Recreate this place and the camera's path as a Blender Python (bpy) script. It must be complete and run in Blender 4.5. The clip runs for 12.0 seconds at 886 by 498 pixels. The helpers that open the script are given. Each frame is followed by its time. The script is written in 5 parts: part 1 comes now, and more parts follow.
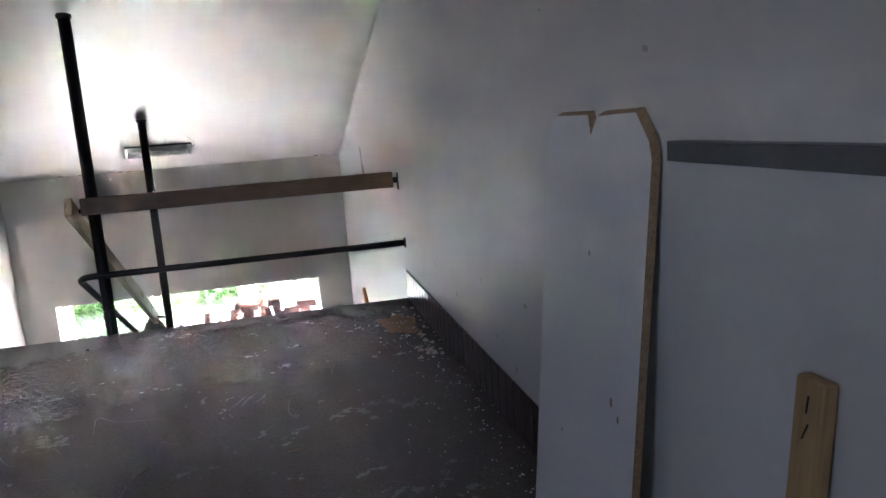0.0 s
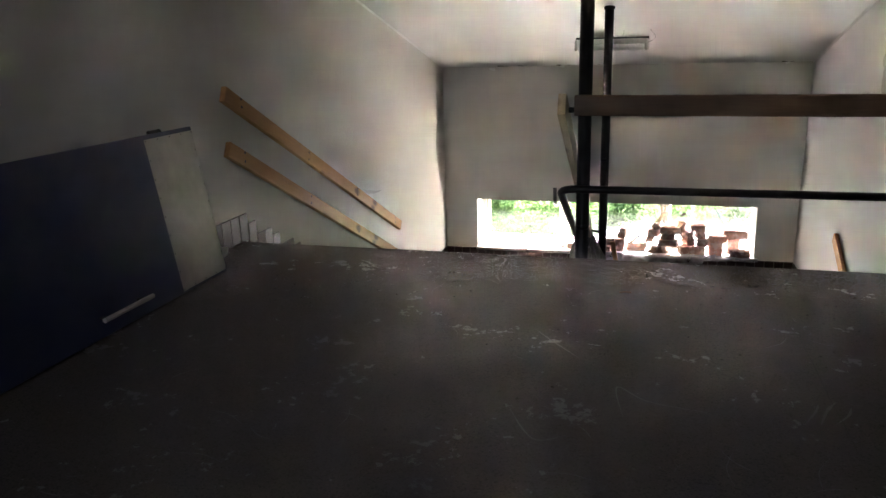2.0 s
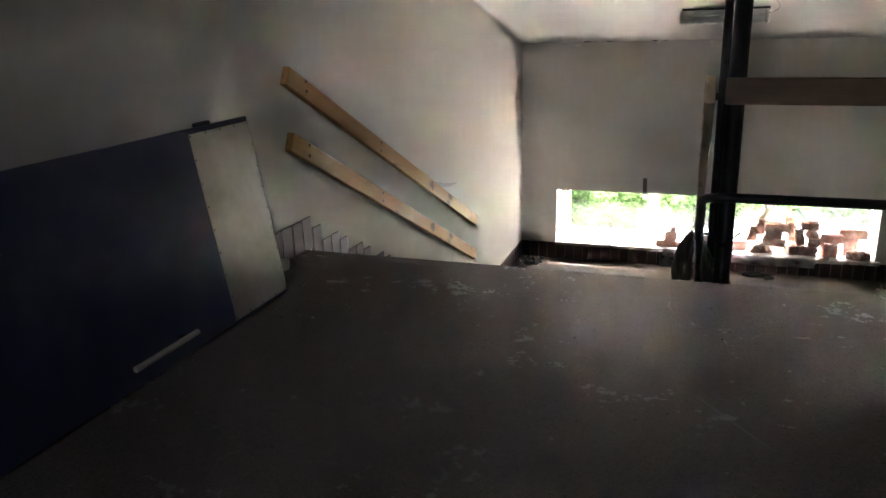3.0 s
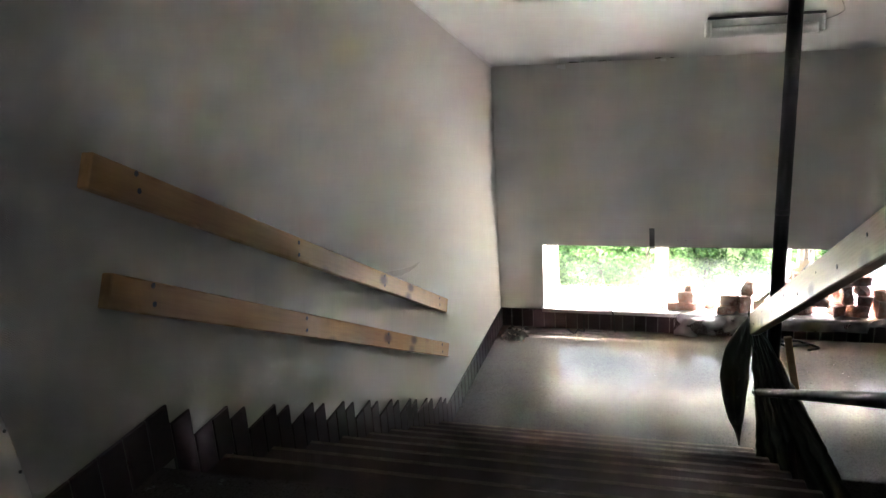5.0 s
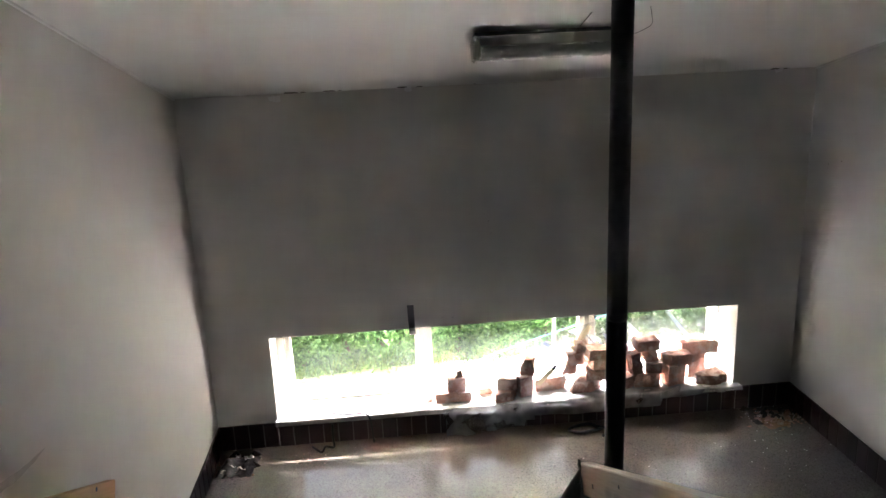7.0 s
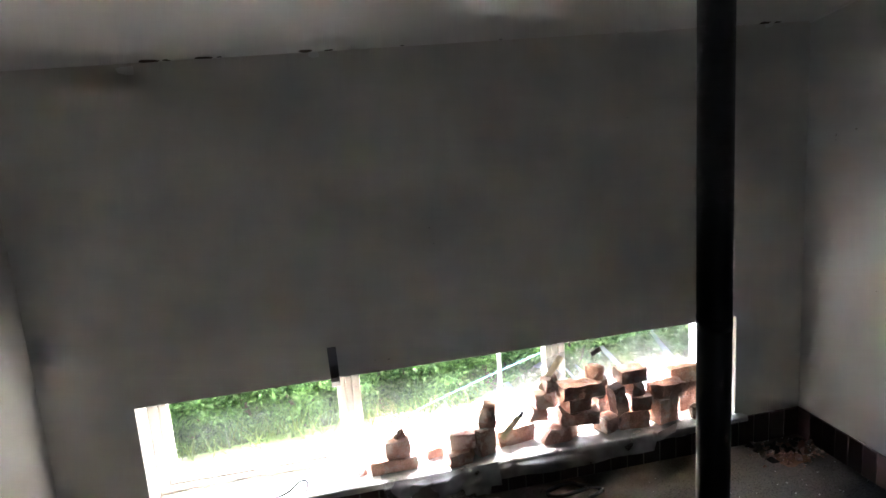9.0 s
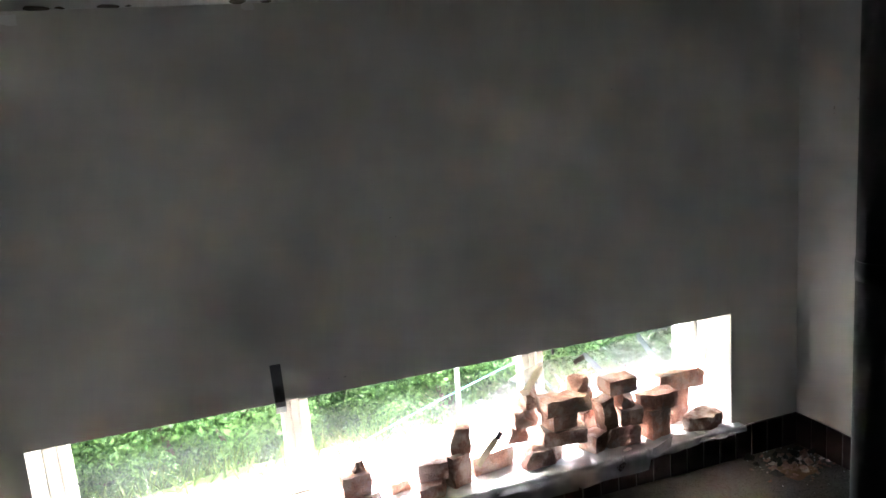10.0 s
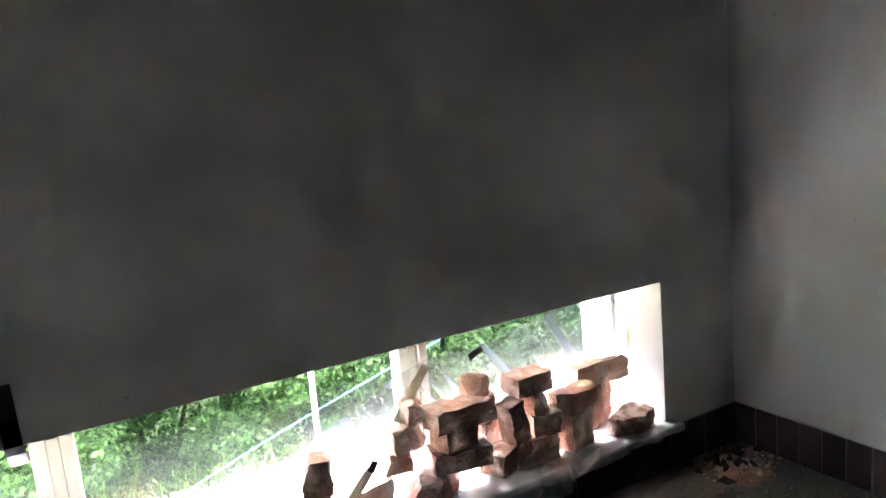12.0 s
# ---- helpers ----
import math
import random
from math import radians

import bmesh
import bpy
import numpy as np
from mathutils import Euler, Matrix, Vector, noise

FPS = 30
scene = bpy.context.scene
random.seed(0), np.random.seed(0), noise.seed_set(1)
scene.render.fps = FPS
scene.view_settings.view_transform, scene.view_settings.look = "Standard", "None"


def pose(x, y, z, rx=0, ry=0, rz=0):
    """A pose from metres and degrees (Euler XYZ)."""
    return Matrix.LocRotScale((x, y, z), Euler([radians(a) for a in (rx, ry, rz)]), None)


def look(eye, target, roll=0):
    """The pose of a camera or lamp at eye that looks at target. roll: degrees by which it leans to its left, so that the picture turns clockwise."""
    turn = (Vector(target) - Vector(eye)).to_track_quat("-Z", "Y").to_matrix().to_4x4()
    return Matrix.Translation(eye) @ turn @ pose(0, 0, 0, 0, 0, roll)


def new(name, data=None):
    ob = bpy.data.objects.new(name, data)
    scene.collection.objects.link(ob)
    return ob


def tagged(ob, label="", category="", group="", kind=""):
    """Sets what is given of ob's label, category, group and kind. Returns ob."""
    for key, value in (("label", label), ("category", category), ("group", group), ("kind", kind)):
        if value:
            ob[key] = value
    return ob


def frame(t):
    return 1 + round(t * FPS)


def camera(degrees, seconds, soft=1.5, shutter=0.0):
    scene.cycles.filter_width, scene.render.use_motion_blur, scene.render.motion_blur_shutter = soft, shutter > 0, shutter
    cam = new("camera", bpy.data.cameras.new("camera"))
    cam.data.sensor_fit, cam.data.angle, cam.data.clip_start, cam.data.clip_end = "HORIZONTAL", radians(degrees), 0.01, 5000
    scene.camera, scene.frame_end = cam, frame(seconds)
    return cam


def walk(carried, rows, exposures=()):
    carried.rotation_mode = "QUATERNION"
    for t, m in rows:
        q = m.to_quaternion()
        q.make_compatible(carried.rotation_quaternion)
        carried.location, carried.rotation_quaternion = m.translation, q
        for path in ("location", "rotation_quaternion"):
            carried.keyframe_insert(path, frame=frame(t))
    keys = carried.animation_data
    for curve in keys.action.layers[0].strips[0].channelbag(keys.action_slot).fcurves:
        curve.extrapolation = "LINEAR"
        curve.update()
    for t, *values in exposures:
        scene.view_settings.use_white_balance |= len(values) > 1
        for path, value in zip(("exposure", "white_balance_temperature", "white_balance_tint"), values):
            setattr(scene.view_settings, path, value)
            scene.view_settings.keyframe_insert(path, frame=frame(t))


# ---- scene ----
cam = camera(61.1, 12.0)
PATH = [
    (0, (1.271, 0.097, 1.2), (1.676, 2.026, 0.861), -4.4),
    (0.5, (1.111, 0.25, 1.179), (1.515, 2.176, 0.821), -4.4),
    (1, (0.833, 0.479, 1.208), (0.987, 2.43, 0.793), -3.5),
    (1.5, (0.621, 0.792, 1.183), (0.366, 2.715, 0.696), -2.4),
    (2, (0.413, 1.128, 1.185), (-0.106, 2.983, 0.647), -1.5),
    (2.5, (0.169, 1.472, 1.19), (-0.375, 3.312, 0.627), -1.0),
    (3, (-0.041, 1.842, 1.158), (-0.692, 3.638, 0.568), -1.8),
    (3.2, (-0.105, 1.999, 1.181), (-0.796, 3.773, 0.568), -2.1),
    (4.8, (-0.582, 3.396, 1.212), (-1.265, 5.191, 0.655), -4.2),
    (5, (-0.619, 3.583, 1.197), (-1.174, 5.421, 0.636), -3.7),
    (5.5, (-0.618, 3.998, 1.221), (-0.771, 5.913, 0.665), -3.2),
    (6, (-0.611, 4.522, 1.139), (-0.68, 6.453, 0.623), -4.5),
    (6.5, (-0.708, 5.015, 1.091), (-0.647, 6.946, 0.575), -3.5),
    (7, (-0.803, 5.381, 1.14), (-0.662, 7.302, 0.602), -2.6),
    (7.2, (-0.81, 5.507, 1.116), (-0.679, 7.428, 0.578), -2.7),
    (8.8, (-0.901, 6.46, 0.722), (-0.583, 8.387, 0.289), -3.9),
    (9, (-0.883, 6.552, 0.673), (-0.462, 8.458, 0.24), -4.2),
    (9.5, (-0.932, 6.792, 0.514), (-0.413, 8.687, 0.141), -4.8),
    (10, (-0.937, 7.137, 0.407), (-0.317, 9.001, 0.033), -4.6),
    (10.5, (-0.907, 7.338, 0.259), (-0.214, 9.178, -0.108), -4.6),
    (11, (-0.8, 7.673, 0.1), (-0.08, 9.503, -0.262), -4.7),
    (11.5, (-0.676, 7.873, 0.004), (0.194, 9.632, -0.385), -5.3),
    (12, (-0.59, 8.072, -0.029), (0.381, 9.786, -0.378), -5.1),
]
EXPOSURES = [(0.0, 4.95, 6000, 21), (1.0, 4.4, 6350, 19), (2.5, 4.3, 6850, 18), (3.2, 4.4, 6800, 18), (5.0, 3.95, 6450, 16), (6.0, 3.3, 6400, 16), (7.0, 3.15, 6450, 17), (9.0, 2.85, 6250, 15), (10.0, 3.2, 6150, 14), (10.5, 3.15, 6100, 14), (11.5, 2.65, 6000, 12), (12.0, 2.75, 6000, 13)]
walk(cam, [(t, look(eye, target, roll)) for t, eye, target, roll in PATH], EXPOSURES)

scene.cycles.max_bounces, scene.cycles.diffuse_bounces, scene.cycles.transparent_max_bounces = 14, 10, 16

# ---- world, sun ----
SUN_ELEV, SUN_AZ = 47.4, 8.0     # degrees above the horizon; degrees off the window's normal
world = bpy.data.worlds.new("world")
scene.world = world
world.use_nodes = True
wn = world.node_tree
wn.nodes.clear()
sky = wn.nodes.new("ShaderNodeTexSky")
sky.sky_type = 'NISHITA'
sky.sun_disc = False
sky.sun_elevation = radians(SUN_ELEV)
sky.sun_rotation = radians(SUN_AZ)
bgn = wn.nodes.new("ShaderNodeBackground")
bgn.inputs["Strength"].default_value = 0.05
wo = wn.nodes.new("ShaderNodeOutputWorld")
wn.links.new(sky.outputs["Color"], bgn.inputs["Color"])
wn.links.new(bgn.outputs["Background"], wo.inputs["Surface"])
sun_data = bpy.data.lights.new("sun", 'SUN')
sun_data.energy, sun_data.angle, sun_data.color = 1.75, radians(0.5), (1.0, 0.95, 0.88)
sun = new("sun", sun_data)
se, sa = radians(SUN_ELEV), radians(SUN_AZ)
sun.matrix_world = look((0, 0, 20), Vector((0, 0, 20)) - Vector((math.cos(se) * math.sin(sa), math.cos(se) * math.cos(sa), math.sin(se))))
# daylight through the stair window
sky_lamp = bpy.data.lights.new("window_daylight", 'AREA')
sky_lamp.shape, sky_lamp.size, sky_lamp.size_y = 'RECTANGLE', 3.3, 0.7
sky_lamp.energy, sky_lamp.color, sky_lamp.spread = 540.0, (0.99, 0.98, 1.0), radians(78)
lamp = new("window_daylight", sky_lamp)
lamp.matrix_world = look((-0.01, 11.35, 0.35), (-0.01, 10.35, -1.35))

# cool fill lamp at an unseen opening, assumed and added behind the landing
back_data = bpy.data.lights.new("assumed_landing_daylight", 'AREA')
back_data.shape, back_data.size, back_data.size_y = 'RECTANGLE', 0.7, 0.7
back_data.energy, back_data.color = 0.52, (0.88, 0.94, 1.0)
back_lamp = new("assumed_landing_daylight", back_data)
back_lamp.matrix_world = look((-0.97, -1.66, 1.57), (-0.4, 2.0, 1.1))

# ---- plan ----
XL, XR = -2.083, 2.083
YB, YW, YN = 10.245, 10.75, -1.6        # window wall inside, outside; wall behind
ZL, EDGE = -0.03, 5.27                  # upper landing, its edge
RISE, TREAD, STEPS = 0.1565, 0.31, 10
ZM = ZL - RISE * STEPS                  # half landing
YM = EDGE + TREAD * (STEPS - 1)         # where the half landing begins
ZG = ZM - RISE * STEPS                  # floor below
WX0, WX1, WZ0, WZ1 = -1.667, 1.647, -1.405, -0.777
SLOPE = 0.245


def ceil_z(y):
    return 0.855 + SLOPE * (YB - y)


# ---- materials ----
def mat(name, c1, c2=None, rough=0.6, scale=6.0, fine=80.0, bump=0.15, dist=0.01, metal=0.0, spec=0.5, rough2=None, fine_mix=0.35, stretch=(1, 1, 1), coords="Object", per_piece=0.0, detail=6.0):
    """A surface with colour at two scales, uneven gloss and fine relief."""
    m = bpy.data.materials.new(name)
    m.use_nodes = True
    nt = m.node_tree
    b = nt.nodes["Principled BSDF"]
    tc = nt.nodes.new("ShaderNodeTexCoord")
    mp = nt.nodes.new("ShaderNodeMapping")
    mp.inputs["Scale"].default_value = stretch
    nt.links.new(tc.outputs[coords], mp.inputs["Vector"])
    big = nt.nodes.new("ShaderNodeTexNoise")
    big.inputs["Scale"].default_value, big.inputs["Detail"].default_value = scale, detail
    small = nt.nodes.new("ShaderNodeTexNoise")
    small.inputs["Scale"].default_value, small.inputs["Detail"].default_value = fine, 4.0
    for n in (big, small):
        nt.links.new(mp.outputs["Vector"], n.inputs["Vector"])
    mixf = nt.nodes.new("ShaderNodeMix")
    mixf.inputs["Factor"].default_value = fine_mix
    nt.links.new(big.outputs["Fac"], mixf.inputs[2])
    nt.links.new(small.outputs["Fac"], mixf.inputs[3])
    ramp = nt.nodes.new("ShaderNodeValToRGB")
    ramp.color_ramp.elements[0].position, ramp.color_ramp.elements[1].position = 0.32, 0.68
    c2 = c2 or tuple(c * 0.8 for c in c1)
    ramp.color_ramp.elements[0].color = (*c2, 1)
    ramp.color_ramp.elements[1].color = (*c1, 1)
    nt.links.new(mixf.outputs[0], ramp.inputs["Fac"])
    col = ramp.outputs["Color"]
    if per_piece:
        oi = nt.nodes.new("ShaderNodeObjectInfo")
        mr = nt.nodes.new("ShaderNodeMapRange")
        mr.inputs["To Min"].default_value, mr.inputs["To Max"].default_value = 1 - per_piece, 1 + per_piece
        nt.links.new(oi.outputs["Random"], mr.inputs["Value"])
        hs = nt.nodes.new("ShaderNodeHueSaturation")
        nt.links.new(mr.outputs["Result"], hs.inputs["Value"])
        nt.links.new(col, hs.inputs["Color"])
        col = hs.outputs["Color"]
    nt.links.new(col, b.inputs["Base Color"])
    mr2 = nt.nodes.new("ShaderNodeMapRange")
    mr2.inputs["From Min"].default_value, mr2.inputs["From Max"].default_value = 0.3, 0.7
    mr2.inputs["To Min"].default_value, mr2.inputs["To Max"].default_value = rough, rough2 if rough2 is not None else min(1.0, rough + 0.12)
    nt.links.new(big.outputs["Fac"], mr2.inputs["Value"])
    nt.links.new(mr2.outputs["Result"], b.inputs["Roughness"])
    b.inputs["Metallic"].default_value = metal
    b.inputs["Specular IOR Level"].default_value = spec
    if bump:
        bn = nt.nodes.new("ShaderNodeBump")
        bn.inputs["Strength"].default_value, bn.inputs["Distance"].default_value = bump, dist
        nt.links.new(mixf.outputs[0], bn.inputs["Height"])
        nt.links.new(bn.outputs["Normal"], b.inputs["Normal"])
    return m


def nodes_of(m):
    return m.node_tree, m.node_tree.nodes["Principled BSDF"]


def wall_mat(name, c1, c2, rough=0.36, relief=1.0):
    """Painted woven wall covering: fine weave relief, satin sheen, faint stains and scuffs."""
    m = mat(name, c1, c2, rough=rough, rough2=rough + 0.13, scale=1.1, fine=14.0, bump=0.0, fine_mix=0.3)
    nt, b = nodes_of(m)
    tc = nt.nodes.new("ShaderNodeTexCoord")
    waves = []
    for axis, sc in (('DIAGONAL', 90.0), ('Z', 140.0)):
        w = nt.nodes.new("ShaderNodeTexWave")
        w.bands_direction = axis
        w.inputs["Scale"].default_value, w.inputs["Distortion"].default_value, w.inputs["Detail"].default_value = sc, 6.0, 2.0
        nt.links.new(tc.outputs["Object"], w.inputs["Vector"])
        waves.append(w)
    add = nt.nodes.new("ShaderNodeMath")
    nt.links.new(waves[0].outputs["Fac"], add.inputs[0])
    nt.links.new(waves[1].outputs["Fac"], add.inputs[1])
    soft = nt.nodes.new("ShaderNodeTexNoise")
    soft.inputs["Scale"].default_value, soft.inputs["Detail"].default_value = 2.2, 5.0
    nt.links.new(tc.outputs["Object"], soft.inputs["Vector"])
    b1 = nt.nodes.new("ShaderNodeBump")
    b1.inputs["Strength"].default_value, b1.inputs["Distance"].default_value = 0.25 * relief, 0.02
    nt.links.new(soft.outputs["Fac"], b1.inputs["Height"])
    b2 = nt.nodes.new("ShaderNodeBump")
    b2.inputs["Strength"].default_value, b2.inputs["Distance"].default_value = 0.55 * relief, 0.0022
    nt.links.new(add.outputs[0], b2.inputs["Height"])
    nt.links.new(b1.outputs["Normal"], b2.inputs["Normal"])
    nt.links.new(b2.outputs["Normal"], b.inputs["Normal"])
    return m


def floor_mat(name, c1, c2, rough, rough2, dusty=0.55, dust_scale=5.5, speck=0.75):
    """Worn ground concrete with stone specks, dust and scratches."""
    m = mat(name, c1, c2, rough=rough, rough2=rough2, scale=2.3, fine=60.0 if speck else 14.0, bump=0.012 if speck else 0.12, dist=0.004, fine_mix=0.4)
    nt, b = nodes_of(m)
    tc = nt.nodes.new("ShaderNodeTexCoord")
    vo = nt.nodes.new("ShaderNodeTexVoronoi")
    vo.inputs["Scale"].default_value = 190.0
    nt.links.new(tc.outputs["Object"], vo.inputs["Vector"])
    sepc = nt.nodes.new("ShaderNodeSeparateColor")
    nt.links.new(vo.outputs["Color"], sepc.inputs["Color"])
    rp = nt.nodes.new("ShaderNodeValToRGB")
    e = rp.color_ramp.elements
    e[0].position, e[0].color = 0.12, (0.35, 0.33, 0.31, 1)
    e[1].position, e[1].color = 0.2, (1, 1, 1, 1)
    x = e.new(0.84)
    x.color = (1, 1, 1, 1)
    x = e.new(0.93)
    x.color = (1.5, 1.45, 1.35, 1)
    nt.links.new(sepc.outputs[0], rp.inputs["Fac"])
    mul = nt.nodes.new("ShaderNodeMix")
    mul.data_type, mul.blend_type = 'RGBA', 'MULTIPLY'
    mul.inputs["Factor"].default_value = speck
    old = b.inputs["Base Color"].links[0].from_socket
    nt.links.new(old, mul.inputs[6])
    nt.links.new(rp.outputs["Color"], mul.inputs[7])
    dust = nt.nodes.new("ShaderNodeTexNoise")
    dust.inputs["Scale"].default_value, dust.inputs["Detail"].default_value, dust.inputs["Roughness"].default_value = dust_scale, 9.0, 0.68
    nt.links.new(tc.outputs["Object"], dust.inputs["Vector"])
    dr = nt.nodes.new("ShaderNodeValToRGB")
    dr.color_ramp.elements[0].position, dr.color_ramp.elements[1].position = 0.38, 0.72
    nt.links.new(dust.outputs["Fac"], dr.inputs["Fac"])
    mx = nt.nodes.new("ShaderNodeMix")
    mx.data_type = 'RGBA'
    mx.inputs[7].default_value = (c1[0] * 1.5, c1[1] * 1.45, c1[2] * 1.4, 1)
    dm = nt.nodes.new("ShaderNodeMath")
    dm.operation = 'MULTIPLY'
    dm.inputs[1].default_value = dusty
    nt.links.new(dr.outputs["Color"], dm.inputs[0])
    nt.links.new(dm.outputs[0], mx.inputs["Factor"])
    nt.links.new(mul.outputs[2], mx.inputs[6])
    nt.links.new(mx.outputs[2], b.inputs["Base Color"])
    mp = nt.nodes.new("ShaderNodeMapping")
    mp.inputs["Rotation"].default_value, mp.inputs["Scale"].default_value = (0, 0, 0.7), (3.0, 55.0, 1.0)
    wob = nt.nodes.new("ShaderNodeTexNoise")
    wob.inputs["Scale"].default_value = 2.0
    nt.links.new(tc.outputs["Object"], wob.inputs["Vector"])
    wmx = nt.nodes.new("ShaderNodeMix")
    wmx.data_type = 'RGBA'
    wmx.inputs["Factor"].default_value = 0.3
    nt.links.new(tc.outputs["Object"], wmx.inputs[6])
    nt.links.new(wob.outputs["Color"], wmx.inputs[7])
    nt.links.new(wmx.outputs[2], mp.inputs["Vector"])
    scr = nt.nodes.new("ShaderNodeTexNoise")
    scr.inputs["Scale"].default_value, scr.inputs["Detail"].default_value = 1.3, 3.0
    nt.links.new(mp.outputs["Vector"], scr.inputs["Vector"])
    srp = nt.nodes.new("ShaderNodeValToRGB")
    srp.color_ramp.elements[0].position, srp.color_ramp.elements[1].position = 0.66, 0.74
    nt.links.new(scr.outputs["Fac"], srp.inputs["Fac"])
    sml = nt.nodes.new("ShaderNodeMath")
    sml.operation = 'MULTIPLY'
    sml.inputs[1].default_value = 0.28 * dusty
    nt.links.new(srp.outputs["Color"], sml.inputs[0])
    mx2 = nt.nodes.new("ShaderNodeMix")
    mx2.data_type = 'RGBA'
    mx2.inputs[7].default_value = (c1[0] * 1.9, c1[1] * 1.85, c1[2] * 1.8, 1)
    nt.links.new(sml.outputs[0], mx2.inputs["Factor"])
    nt.links.new(mx.outputs[2], mx2.inputs[6])
    nt.links.new(mx2.outputs[2], b.inputs["Base Color"])
    oldr = b.inputs["Roughness"].links[0].from_socket
    ra = nt.nodes.new("ShaderNodeMath")
    ra.operation = 'MULTIPLY_ADD'
    ra.inputs[1].default_value = 0.03
    nt.links.new(dr.outputs["Color"], ra.inputs[0])
    nt.links.new(oldr, ra.inputs[2])
    nt.links.new(ra.outputs[0], b.inputs["Roughness"])
    return m


def sheen(nt):
    """Gloss that grows towards grazing angles, alike on both sides of a thin sheet."""
    lw = nt.nodes.new("ShaderNodeLayerWeight")
    lw.inputs["Blend"].default_value = 0.5
    pw = nt.nodes.new("ShaderNodeMath")
    pw.operation = 'POWER'
    pw.inputs[1].default_value = 4.0
    nt.links.new(lw.outputs["Facing"], pw.inputs[0])
    ma = nt.nodes.new("ShaderNodeMath")
    ma.operation = 'MULTIPLY_ADD'
    ma.inputs[1].default_value, ma.inputs[2].default_value = 0.7, 0.035
    nt.links.new(pw.outputs[0], ma.inputs[0])
    return ma


def glass_mat():
    """Window glass under a thin film of dust."""
    m = bpy.data.materials.new("dusty_window_glass")
    m.use_nodes = True
    nt = m.node_tree
    nt.nodes.clear()
    out = nt.nodes.new("ShaderNodeOutputMaterial")
    tr = nt.nodes.new("ShaderNodeBsdfTransparent")
    tr.inputs["Color"].default_value = (0.93, 0.96, 0.94, 1)
    gl = nt.nodes.new("ShaderNodeBsdfGlossy")
    gl.inputs["Roughness"].default_value = 0.02
    fr = sheen(nt)
    mix = nt.nodes.new("ShaderNodeMixShader")
    nt.links.new(fr.outputs[0], mix.inputs["Fac"])
    nt.links.new(tr.outputs["BSDF"], mix.inputs[1])
    nt.links.new(gl.outputs["BSDF"], mix.inputs[2])
    du = nt.nodes.new("ShaderNodeBsdfTranslucent")
    du.inputs["Color"].default_value = (0.8, 0.8, 0.78, 1)
    tc = nt.nodes.new("ShaderNodeTexCoord")
    no = nt.nodes.new("ShaderNodeTexNoise")
    no.inputs["Scale"].default_value, no.inputs["Detail"].default_value = 5.0, 8.0
    nt.links.new(tc.outputs["Object"], no.inputs["Vector"])
    mr = nt.nodes.new("ShaderNodeMapRange")
    mr.inputs["From Min"].default_value, mr.inputs["From Max"].default_value = 0.35, 0.75
    mr.inputs["To Min"].default_value, mr.inputs["To Max"].default_value = 0.0008, 0.0025
    nt.links.new(no.outputs["Fac"], mr.inputs["Value"])
    mix2 = nt.nodes.new("ShaderNodeMixShader")
    nt.links.new(mr.outputs["Result"], mix2.inputs["Fac"])
    nt.links.new(mix.outputs["Shader"], mix2.inputs[1])
    nt.links.new(du.outputs["BSDF"], mix2.inputs[2])
    nt.links.new(mix2.outputs["Shader"], out.inputs["Surface"])
    return m


